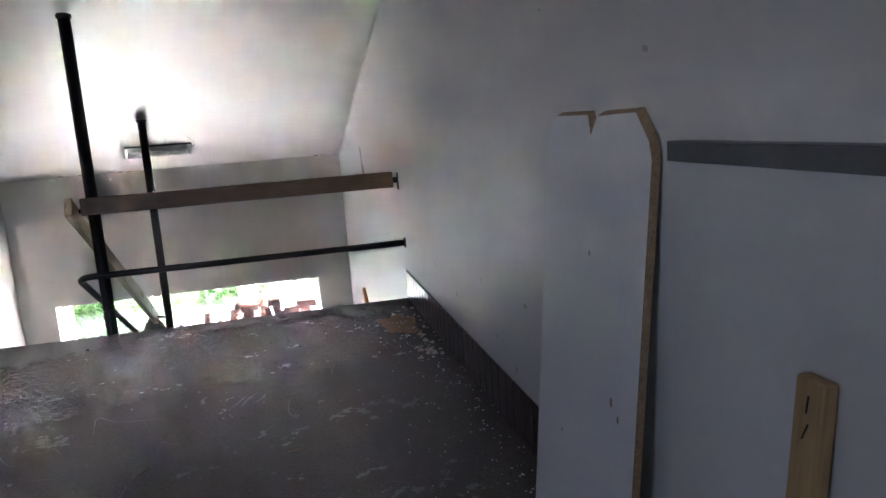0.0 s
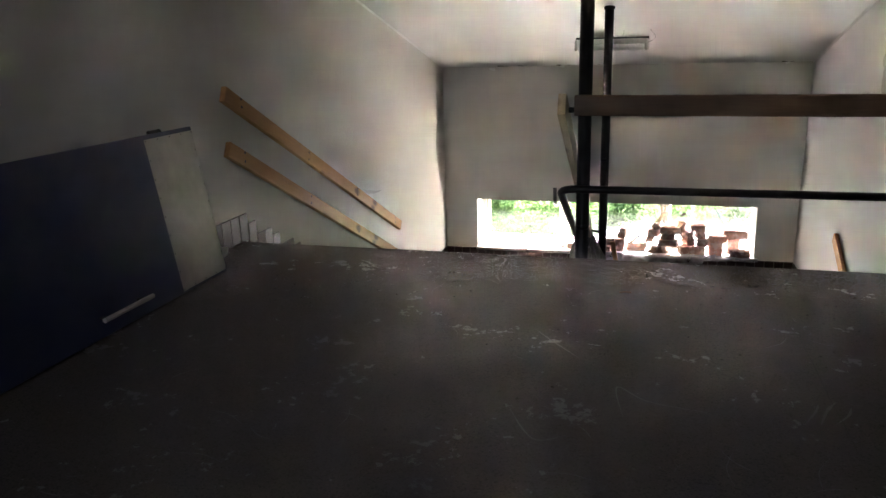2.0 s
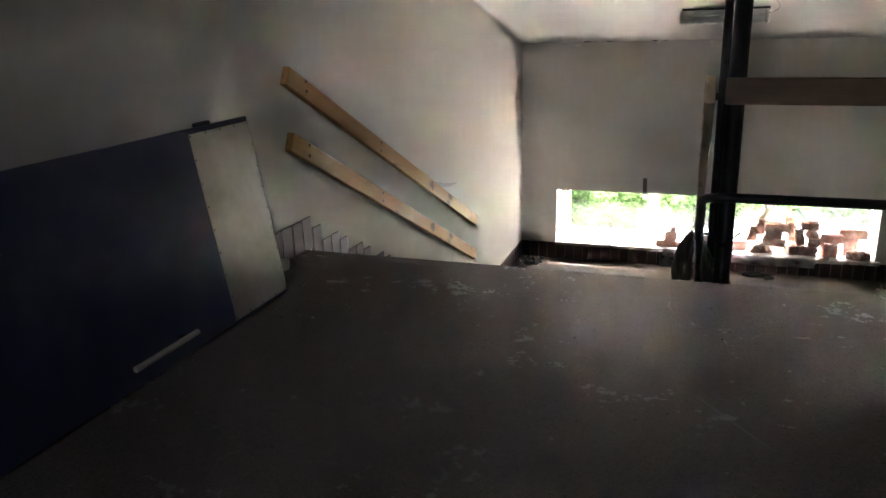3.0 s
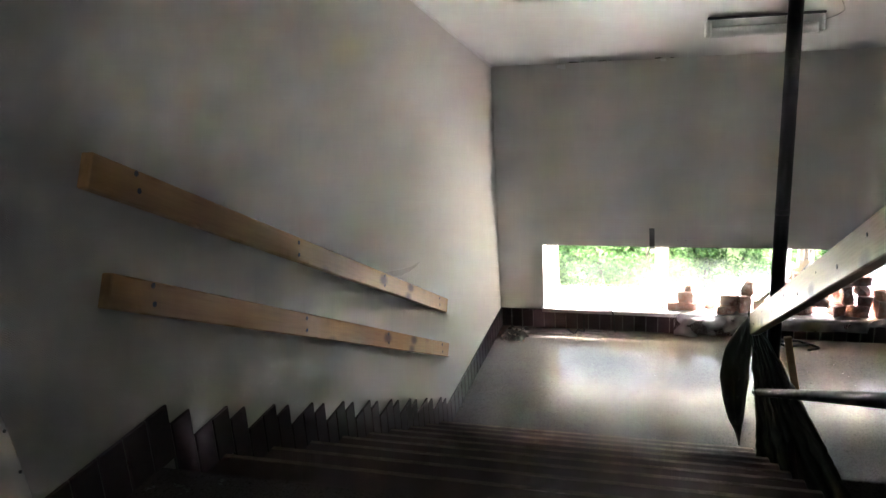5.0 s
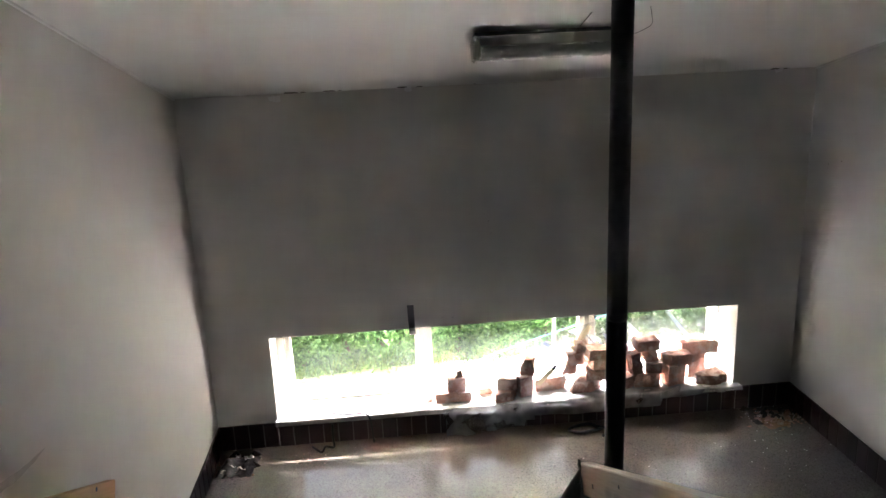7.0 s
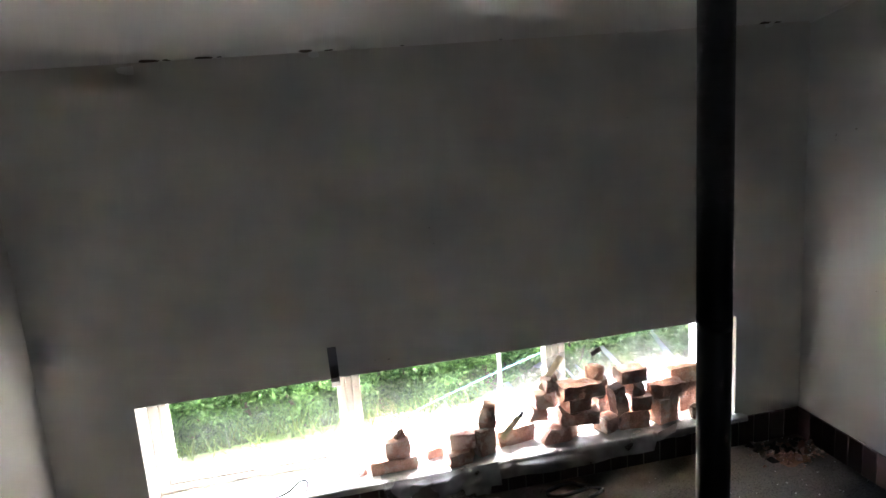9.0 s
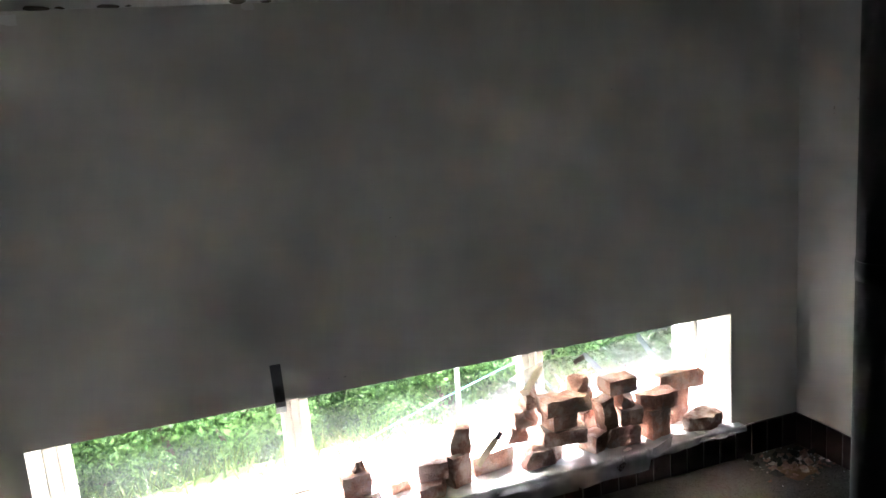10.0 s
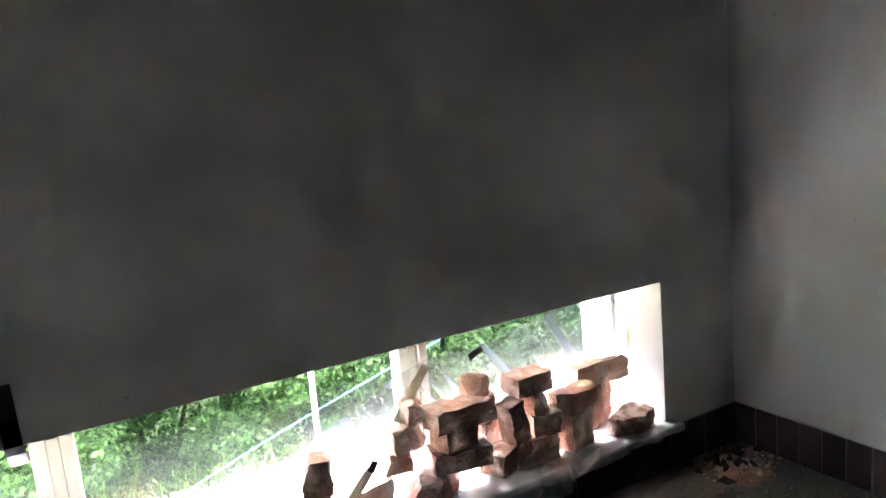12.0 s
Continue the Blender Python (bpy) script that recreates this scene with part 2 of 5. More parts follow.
def film_mat(name, tint, solid, gloss, stretch=(9.0, 9.0, 9.0), turn=0.0):
    """Thin polythene: part see-through, part milky, with a glossy skin."""
    m = bpy.data.materials.new(name)
    m.use_nodes = True
    nt = m.node_tree
    nt.nodes.clear()
    out = nt.nodes.new("ShaderNodeOutputMaterial")
    tr = nt.nodes.new("ShaderNodeBsdfTransparent")
    tl = nt.nodes.new("ShaderNodeBsdfTranslucent")
    df = nt.nodes.new("ShaderNodeBsdfDiffuse")
    gl = nt.nodes.new("ShaderNodeBsdfGlossy")
    gl.inputs["Roughness"].default_value = gloss
    tl.inputs["Color"].default_value = df.inputs["Color"].default_value = (*tint, 1)
    milk = nt.nodes.new("ShaderNodeMixShader")
    milk.inputs["Fac"].default_value = 0.5
    nt.links.new(tl.outputs["BSDF"], milk.inputs[1])
    nt.links.new(df.outputs["BSDF"], milk.inputs[2])
    tc = nt.nodes.new("ShaderNodeTexCoord")
    no = nt.nodes.new("ShaderNodeTexNoise")
    no.inputs["Scale"].default_value, no.inputs["Detail"].default_value = 1.0, 1.2
    mp = nt.nodes.new("ShaderNodeMapping")
    mp.inputs["Rotation"].default_value = (0, radians(turn), 0)
    sc = nt.nodes.new("ShaderNodeMapping")
    sc.inputs["Scale"].default_value = stretch
    nt.links.new(tc.outputs["Object"], mp.inputs["Vector"])
    nt.links.new(mp.outputs["Vector"], sc.inputs["Vector"])
    nt.links.new(sc.outputs["Vector"], no.inputs["Vector"])
    mr = nt.nodes.new("ShaderNodeMapRange")
    mr.inputs["From Min"].default_value, mr.inputs["From Max"].default_value = 0.3, 0.7
    mr.inputs["To Min"].default_value, mr.inputs["To Max"].default_value = solid * 0.5, min(1.0, solid * 1.6)
    nt.links.new(no.outputs["Fac"], mr.inputs["Value"])
    a = nt.nodes.new("ShaderNodeMixShader")
    nt.links.new(mr.outputs["Result"], a.inputs["Fac"])
    nt.links.new(tr.outputs["BSDF"], a.inputs[1])
    nt.links.new(milk.outputs["Shader"], a.inputs[2])
    fr = sheen(nt)
    b2 = nt.nodes.new("ShaderNodeMixShader")
    nt.links.new(fr.outputs[0], b2.inputs["Fac"])
    nt.links.new(a.outputs["Shader"], b2.inputs[1])
    nt.links.new(gl.outputs["BSDF"], b2.inputs[2])
    bn = nt.nodes.new("ShaderNodeBump")
    bn.inputs["Strength"].default_value, bn.inputs["Distance"].default_value = 0.5, 0.01
    nt.links.new(no.outputs["Fac"], bn.inputs["Height"])
    nt.links.new(bn.outputs["Normal"], gl.inputs["Normal"])
    nt.links.new(b2.outputs["Shader"], out.inputs["Surface"])
    return m


M_WALL = wall_mat("greige_wall_paint", (0.66, 0.63, 0.587), (0.61, 0.58, 0.54), 0.42, 0.8)
M_WALLW = wall_mat("grey_white_wall_paint", (0.67, 0.66, 0.648), (0.62, 0.61, 0.60), 0.27, 0.45)
M_CEIL = mat("white_ceiling_paint", (0.80, 0.79, 0.77), (0.75, 0.74, 0.72), rough=0.30, rough2=0.42, scale=1.3, fine=9.0, bump=0.12, dist=0.02)
M_FLOOR = floor_mat("worn_landing_concrete", (0.128, 0.1135, 0.100), (0.1225, 0.1085, 0.0955), 0.24, 0.26, 0.02, 14.0, 0.42)
nodes_of(M_FLOOR)[1].inputs["Specular IOR Level"].default_value = 0.62
M_FLOOR2 = floor_mat("ground_concrete_half_landing", (0.19, 0.18, 0.168), (0.125, 0.118, 0.11), 0.14, 0.22, 0.15)


def add_floor_dust(m, y0, y1, colour, amount):
    """Brick dust settled in a ragged strip along the foot of a wall."""
    nt, b = nodes_of(m)
    tc = nt.nodes.new("ShaderNodeTexCoord")
    sp = nt.nodes.new("ShaderNodeSeparateXYZ")
    nt.links.new(tc.outputs["Object"], sp.inputs["Vector"])
    no = nt.nodes.new("ShaderNodeTexNoise")
    no.inputs["Scale"].default_value, no.inputs["Detail"].default_value = 3.0, 9.0
    nt.links.new(tc.outputs["Object"], no.inputs["Vector"])
    ma = nt.nodes.new("ShaderNodeMath")
    ma.operation = 'MULTIPLY_ADD'
    ma.inputs[1].default_value = 0.9
    nt.links.new(no.outputs["Fac"], ma.inputs[0])
    nt.links.new(sp.outputs["Y"], ma.inputs[2])
    mr = nt.nodes.new("ShaderNodeMapRange")
    mr.inputs["From Min"].default_value, mr.inputs["From Max"].default_value = y0 + 0.45, y1 + 0.45
    mr.inputs["To Max"].default_value = amount
    nt.links.new(ma.outputs[0], mr.inputs["Value"])
    mx = nt.nodes.new("ShaderNodeMix")
    mx.data_type = 'RGBA'
    mx.inputs[7].default_value = (*colour, 1)
    nt.links.new(mr.outputs["Result"], mx.inputs["Factor"])
    nt.links.new(b.inputs["Base Color"].links[0].from_socket, mx.inputs[6])
    nt.links.new(mx.outputs[2], b.inputs["Base Color"])


add_floor_dust(M_FLOOR2, 9.75, 10.15, (0.22, 0.145, 0.085), 0.32)
M_STEP = mat("dark_brown_stair_stone", (0.095, 0.062, 0.043), (0.055, 0.036, 0.027), rough=0.35, rough2=0.6, scale=5.0, fine=120.0, bump=0.12, dist=0.004)
M_TILE = mat("dark_brown_glazed_tile", (0.060, 0.036, 0.036), (0.036, 0.023, 0.026), rough=0.28, rough2=0.42, spec=0.3, scale=7.0, fine=60.0, bump=0.05, dist=0.003, coords="Object", per_piece=0.25)
M_GROUT = mat("grey_tile_grout", (0.19, 0.175, 0.16), (0.12, 0.11, 0.10), rough=0.85, scale=20, fine=120)
M_PAINTW = mat("cream_window_paint", (0.58, 0.545, 0.485), (0.50, 0.465, 0.41), rough=0.4, scale=5, fine=70, bump=0.06, dist=0.003)
M_SILL = mat("pale_sill_stone", (0.74, 0.72, 0.69), (0.60, 0.58, 0.55), rough=0.62, scale=9, fine=90, bump=0.06, dist=0.003)
M_BLACK = mat("black_painted_steel", (0.010, 0.010, 0.011), (0.006, 0.006, 0.007), rough=0.38, rough2=0.52, scale=14, fine=120, bump=0.1, dist=0.002, spec=0.3)
M_BLUE = mat("navy_blue_door_paint", (0.022, 0.030, 0.075), (0.017, 0.023, 0.058), rough=0.3, rough2=0.42, scale=3, fine=60, bump=0.04, dist=0.002)
M_STEEL = mat("scuffed_sheet_aluminium", (0.62, 0.60, 0.56), (0.42, 0.40, 0.37), rough=0.34, rough2=0.55, scale=5, fine=14, bump=0.04, dist=0.003, metal=0.9)
M_CHROME = mat("brushed_steel_handle", (0.72, 0.69, 0.64), (0.60, 0.57, 0.53), rough=0.42, scale=9, fine=120, bump=0.03, metal=0.35)
M_GALV = mat("galvanised_steel_profile", (0.17, 0.175, 0.185), (0.12, 0.125, 0.135), rough=0.38, rough2=0.5, scale=10, fine=70, bump=0.04, metal=0.35)
M_MELA = mat("white_melamine_face", (0.72, 0.725, 0.735), (0.66, 0.665, 0.675), rough=0.3, rough2=0.4, scale=2, fine=40, bump=0.02, dist=0.002)
M_CHIP = mat("raw_chipboard", (0.42, 0.30, 0.17), (0.16, 0.10, 0.055), rough=0.9, scale=60, fine=260, bump=0.5, dist=0.003, fine_mix=0.5)
M_GYP = mat("white_panel_paint", (0.64, 0.64, 0.635), (0.58, 0.58, 0.575), rough=0.5, scale=1.4, fine=30, bump=0.05, dist=0.004)
M_PVC = mat("white_lamp_plastic", (0.8, 0.79, 0.76), (0.72, 0.71, 0.68), rough=0.35, scale=6, fine=60, bump=0.02)
M_TUBE = mat("lamp_tube_cover", (0.86, 0.86, 0.84), (0.8, 0.8, 0.78), rough=0.2, scale=6, fine=60, bump=0.0)


def wood_mat(name, c1, c2, knot, axis=1, rough=0.5):
    """Planed softwood: long grain and scattered knots; axis is the grain's."""
    st = [14.0, 14.0, 14.0]
    st[axis] = 0.8
    m = mat(name, c1, c2, rough=rough, rough2=rough + 0.15, scale=1.6, fine=9.0, bump=0.12, dist=0.002, stretch=st, fine_mix=0.45, detail=8.0)
    nt, b = nodes_of(m)
    tc = nt.nodes.new("ShaderNodeTexCoord")
    mp = nt.nodes.new("ShaderNodeMapping")
    s2 = [7.0, 7.0, 7.0]
    s2[axis] = 3.4
    mp.inputs["Scale"].default_value = s2
    nt.links.new(tc.outputs["Object"], mp.inputs["Vector"])
    vo = nt.nodes.new("ShaderNodeTexVoronoi")
    vo.inputs["Scale"].default_value = 1.0
    nt.links.new(mp.outputs["Vector"], vo.inputs["Vector"])
    rp = nt.nodes.new("ShaderNodeValToRGB")
    e = rp.color_ramp.elements
    e[0].position, e[0].color = 0.10, (1, 1, 1, 1)
    e[1].position, e[1].color = 0.27, (0, 0, 0, 1)
    nt.links.new(vo.outputs["Distance"], rp.inputs["Fac"])
    mx = nt.nodes.new("ShaderNodeMix")
    mx.data_type = 'RGBA'
    mx.inputs[7].default_value = (*knot, 1)
    old = b.inputs["Base Color"].links[0].from_socket
    sc = nt.nodes.new("ShaderNodeMath")
    sc.operation = 'MULTIPLY'
    sc.inputs[1].default_value = 0.85
    nt.links.new(rp.outputs["Color"], sc.inputs[0])
    nt.links.new(sc.outputs[0], mx.inputs["Factor"])
    nt.links.new(old, mx.inputs[6])
    nt.links.new(mx.outputs[2], b.inputs["Base Color"])
    return m


M_PINE = wood_mat("varnished_pine", (0.49, 0.27, 0.09), (0.36, 0.18, 0.055), (0.08, 0.032, 0.014), rough=0.46)
nodes_of(M_PINE)[1].inputs["Specular IOR Level"].default_value = 0.3
M_PINED = wood_mat("aged_pine_beam", (0.185, 0.100, 0.045), (0.125, 0.065, 0.029), (0.06, 0.03, 0.015), axis=0, rough=0.4)
M_RAIL = wood_mat("scuffed_pale_pine", (0.58, 0.45, 0.30), (0.40, 0.29, 0.175), (0.10, 0.055, 0.03), rough=0.32)
M_NOSE = mat("worn_step_edge", (0.30, 0.24, 0.19), (0.10, 0.07, 0.052), rough=0.4, scale=12, fine=90, bump=0.2, dist=0.003)
M_LATH = wood_mat("raw_lath_wood", (0.46, 0.31, 0.15), (0.30, 0.19, 0.085), (0.12, 0.06, 0.03), axis=2, rough=0.7)
M_GLASS = glass_mat()
M_FILM = film_mat("clear_polythene", (0.52, 0.53, 0.54), 0.46, 0.32)
M_FILM2 = film_mat("clear_polythene_thin", (0.40, 0.46, 0.53), 0.28, 0.28, (15.0, 1.0, 1.3), 38.0)
M_BRICK = mat("old_red_brick", (0.50, 0.30, 0.23), (0.28, 0.15, 0.11), rough=0.88, scale=24, fine=110, bump=1.0, dist=0.010, per_piece=0.35, fine_mix=0.5)
def add_mortar(m):
    """Patches of lime mortar left on the brick, different on each one."""
    nt, b = nodes_of(m)
    tc = nt.nodes.new("ShaderNodeTexCoord")
    oi = nt.nodes.new("ShaderNodeObjectInfo")
    of = nt.nodes.new("ShaderNodeVectorMath")
    of.operation = 'MULTIPLY_ADD'
    of.inputs[1].default_value = (1, 1, 1)
    sc = nt.nodes.new("ShaderNodeMath")
    sc.operation = 'MULTIPLY'
    sc.inputs[1].default_value = 37.0
    nt.links.new(oi.outputs["Random"], sc.inputs[0])
    nt.links.new(tc.outputs["Object"], of.inputs[0])
    nt.links.new(sc.outputs[0], of.inputs[2])
    no = nt.nodes.new("ShaderNodeTexNoise")
    no.inputs["Scale"].default_value, no.inputs["Detail"].default_value, no.inputs["Roughness"].default_value = 9.0, 9.0, 0.62
    nt.links.new(of.outputs["Vector"], no.inputs["Vector"])
    rp = nt.nodes.new("ShaderNodeValToRGB")
    rp.color_ramp.elements[0].position, rp.color_ramp.elements[1].position = 0.48, 0.58
    nt.links.new(no.outputs["Fac"], rp.inputs["Fac"])
    mx = nt.nodes.new("ShaderNodeMix")
    mx.data_type = 'RGBA'
    mx.inputs[7].default_value = (0.56, 0.47, 0.42, 1)
    fa = nt.nodes.new("ShaderNodeMath")
    fa.operation = 'MULTIPLY'
    fa.inputs[1].default_value = 0.72
    nt.links.new(rp.outputs["Color"], fa.inputs[0])
    nt.links.new(fa.outputs[0], mx.inputs["Factor"])
    nt.links.new(b.inputs["Base Color"].links[0].from_socket, mx.inputs[6])
    nt.links.new(mx.outputs[2], b.inputs["Base Color"])


add_mortar(M_BRICK)
M_MORTAR = mat("lime_mortar_crust", (0.60, 0.51, 0.45), (0.38, 0.27, 0.21), rough=0.95, scale=30, fine=140, bump=0.9, dist=0.007)
M_TAPE = mat("masking_tape", (0.62, 0.55, 0.38), (0.52, 0.45, 0.3), rough=0.6, scale=12, fine=90, bump=0.1)
M_DUCT = mat("silver_grey_tape", (0.10, 0.10, 0.105), (0.06, 0.06, 0.065), rough=0.35, scale=14, fine=90, bump=0.1)
M_BAG = mat("dark_green_bin_bag", (0.125, 0.135, 0.108), (0.10, 0.11, 0.088), rough=0.16, rough2=0.28, scale=14, fine=60, bump=0.5, dist=0.008)
M_SMEAR = mat("greasy_wall_smear", (0.50, 0.47, 0.43), (0.40, 0.375, 0.34), rough=0.45, scale=30, fine=120, bump=0.1)
M_CABLE = mat("black_rubber_cable", (0.010, 0.010, 0.011), (0.006, 0.006, 0.007), rough=0.4, scale=20, fine=90, bump=0.0)


# ---- mesh helpers ----
def finish(name, bm, material, smooth=False):
    me = bpy.data.meshes.new(name)
    bmesh.ops.recalc_face_normals(bm, faces=bm.faces)
    if smooth:
        for f_ in bm.faces:
            f_.smooth = True
    bm.to_mesh(me)
    bm.free()
    for m_ in (material if isinstance(material, (list, tuple)) else [material]):
        me.materials.append(m_)
    return me


def part(name, bm, material, parent=None, label="", smooth=False):
    """Links a bmesh as one mesh object under a thing or a part."""
    ob = new(name, finish(name, bm, material, smooth))
    if parent is not None:
        ob.parent = parent
    if label:
        ob["label"] = label
    return ob


def box(bm, x0, x1, y0, y1, z0, z1, bevel=0.0, m=None, mat_i=0):
    """Adds a box, with bevelled edges if asked, at the pose m."""
    t_ = Matrix.Translation(((x0 + x1) / 2, (y0 + y1) / 2, (z0 + z1) / 2)) @ Matrix.Diagonal((x1 - x0, y1 - y0, z1 - z0, 1))
    r = bmesh.ops.create_cube(bm, size=1.0, matrix=t_)
    vs = r["verts"]
    if bevel:
        es = list({e for v in vs for e in v.link_edges})
        r2 = bmesh.ops.bevel(bm, geom=es, offset=bevel, segments=1, affect='EDGES')
        vs = list({v for f_ in r2["faces"] for v in f_.verts})
    if mat_i:
        for f_ in {f_ for v in vs for f_ in v.link_faces}:
            f_.material_index = mat_i
    if m is not None:
        bmesh.ops.transform(bm, matrix=m, verts=vs)
    return vs


def box_bm(*a, **k):
    bm = bmesh.new()
    box(bm, *a, **k)
    return bm


def tube(bm, pts, r, seg=12, cap=True):
    """A round bar of radius r along the points."""
    rings = []
    n = len(pts)
    pts = [Vector(p) for p in pts]
    up = None
    for i, p in enumerate(pts):
        d = (pts[min(i + 1, n - 1)] - pts[max(i - 1, 0)]).normalized()
        if up is None:
            up = Vector((0, 0, 1)) if abs(d.z) < 0.9 else Vector((1, 0, 0))
        a = d.cross(up).normalized()
        b = a.cross(d).normalized()
        up = b
        rr = r[i] if isinstance(r, (list, tuple)) else r
        rings.append([bm.verts.new(p + rr * (math.cos(2 * math.pi * j / seg) * a + math.sin(2 * math.pi * j / seg) * b)) for j in range(seg)])
    for i in range(n - 1):
        for j in range(seg):
            bm.faces.new((rings[i][j], rings[i][(j + 1) % seg], rings[i + 1][(j + 1) % seg], rings[i + 1][j]))
    if cap:
        bm.faces.new(rings[0][::-1])
        bm.faces.new(rings[-1])


def tube_bm(pts, r, seg=12):
    bm = bmesh.new()
    tube(bm, pts, r, seg)
    return bm


def bend(pts, radius, n=6):
    """Rounds the corners of a line of points."""
    pts = [Vector(p) for p in pts]
    out = [pts[0]]
    for a, b, c in zip(pts, pts[1:], pts[2:]):
        u, v = (a - b).normalized(), (c - b).normalized()
        r = min(radius, (a - b).length * 0.45, (c - b).length * 0.45)
        p, q = b + u * r, b + v * r
        for i in range(n + 1):
            s = i / n
            out.append((1 - s) ** 2 * p + 2 * s * (1 - s) * b + s * s * q)
    out.append(pts[-1])
    return out


def thing(name, x=0, y=0, z=0, label="", category="", group="", kind=""):
    """An Empty at a thing's base, to hold its parts."""
    ob = new(name)
    ob.empty_display_size = 0.05
    ob.location = (x, y, z)
    return tagged(ob, label, category, group, kind)


def under(parent, ob):
    """Keeps a part, built in world coordinates, in place under a moved Empty."""
    ob.parent = parent
    ob.matrix_parent_inverse = Matrix.Translation(parent.location).inverted()
    return ob


# ---- structure ----
def structure(name, bm, material, label, category, smooth=False):
    return tagged(part(name, bm, material, smooth=smooth), label, category, kind="structure")


ZTOP = 4.4
structure("wall_left", box_bm(XL - 0.25, XL, YN - 0.2, YW, ZG - 0.3, ZTOP), M_WALL, "greige painted stairwell wall with woven covering", "wall")
structure("wall_right", box_bm(XR, XR + 0.25, YN - 0.2, YW, ZG - 0.3, ZTOP), M_WALLW, "grey white painted stairwell wall, scuffed and satin", "wall")
# wall behind, with an unseen opening added for the cool fill lamp
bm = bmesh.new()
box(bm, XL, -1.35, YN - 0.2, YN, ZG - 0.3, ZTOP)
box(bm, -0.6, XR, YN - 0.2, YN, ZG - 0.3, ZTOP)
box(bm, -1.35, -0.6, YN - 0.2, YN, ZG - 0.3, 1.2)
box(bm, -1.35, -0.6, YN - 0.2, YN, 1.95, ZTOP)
structure("wall_behind", bm, M_WALL, "plain painted wall with an assumed unseen opening, closing the upper landing", "wall")
bm = bmesh.new()
box(bm, XL, XR, YB, YW, WZ1, ZTOP)
box(bm, XL, WX0, YB, YW, WZ0 - 0.03, WZ1)
box(bm, WX1, XR, YB, YW, WZ0 - 0.03, WZ1)
box(bm, XL, XR, YB, YW, ZG - 0.3, WZ0 - 0.03)
structure("wall_window", bm, M_WALL, "greige painted end wall with a low window opening", "wall")

bm = bmesh.new()
vs = [bm.verts.new((x, y, ceil_z(y) + dz)) for dz in (0, 0.2) for y in (YN, YB) for x in (XL, XR)]
for q in ((0, 1, 3, 2), (4, 6, 7, 5), (0, 4, 5, 1), (2, 3, 7, 6), (0, 2, 6, 4), (1, 5, 7, 3)):
    bm.faces.new([vs[i] for i in q])
structure("ceiling", bm, M_CEIL, "sloping white painted ceiling with flaking spots", "ceiling")

structure("floor_landing", box_bm(XL, XR, YN, EDGE, ZL - 0.22, ZL, bevel=0.006), M_FLOOR, "worn dusty grey concrete upper landing", "floor")
structure("floor_half_landing", box_bm(XL, XR, YM, YB, ZM - 0.22, ZM, bevel=0.006), M_FLOOR2, "polished speckled concrete half landing", "floor")
structure("floor_below", box_bm(XL, XR, YN, YB, ZG - 0.25, ZG), M_FLOOR2, "concrete floor at the foot of the lower flight", "floor")


def flight(name, x0, x1, y0, z0, sign, label):
    """A flight of stone steps that goes down from (y0, z0) in the direction of sign."""
    st = thing(name, (x0 + x1) / 2, y0, z0, label, "staircase", kind="structure")
    for k in range(1, STEPS):
        za = z0 - RISE * k
        ya, yb = y0 + sign * TREAD * (k - 1), y0 + sign * TREAD * k
        bm = bmesh.new()
        a, b = sorted((ya - sign * 0.0, yb + sign * 0.018))
        box(bm, x0, x1, a, b, za - 0.045, za, bevel=0.007)
        a, b = sorted((ya, yb - sign * 0.004))
        box(bm, x0 + 0.002, x1 - 0.002, a, b, za - RISE - 0.03, za - 0.046)
        sp_ = under(st, part("step", bm, M_STEP))
        bm = bmesh.new()
        a, b = sorted((yb - sign * 0.006, yb + sign * 0.0195))
        box(bm, x0 + 0.004, x1 - 0.004, a, b, za - 0.03, za + 0.0015, bevel=0.004)
        ns = part("nosing", bm, M_NOSE)
        ns.parent = sp_
        ns.matrix_parent_inverse = Matrix.Identity(4)
    return st


flight("stair_flight_upper", XL + 0.001, -0.03, EDGE, ZL, 1, "dark brown stone steps going down to the half landing")
flight("stair_flight_lower", 0.13, XR - 0.001, YM, ZM, -1, "dark brown stone steps going on down from the half landing")

# ---- window ----
YF, YG = 10.52, 10.575
win = thing("window_1", 0, YF, WZ0, "low three-light window with cream painted wooden frames", "window", kind="structure")
bm = bmesh.new()
box(bm, WX0, WX0 + 0.055, YF, YF + 0.12, WZ0, WZ1, bevel=0.004)
box(bm, WX1 - 0.008, WX1, YF, YF + 0.12, WZ0, WZ1, bevel=0.004)
box(bm, WX0 + 0.055, WX1 - 0.008, YF, YF + 0.12, WZ0, WZ0 + 0.055, bevel=0.004)
box(bm, WX0 + 0.055, WX1 - 0.008, YF, YF + 0.12, WZ1 - 0.02, WZ1, bevel=0.003)
for xc in (-0.600, 0.628):
    box(bm, xc - 0.018, xc + 0.018, YF + 0.015, YF + 0.12, WZ0 + 0.055, WZ1 - 0.02, bevel=0.003)
under(win, part("window_frame", bm, M_PAINTW))
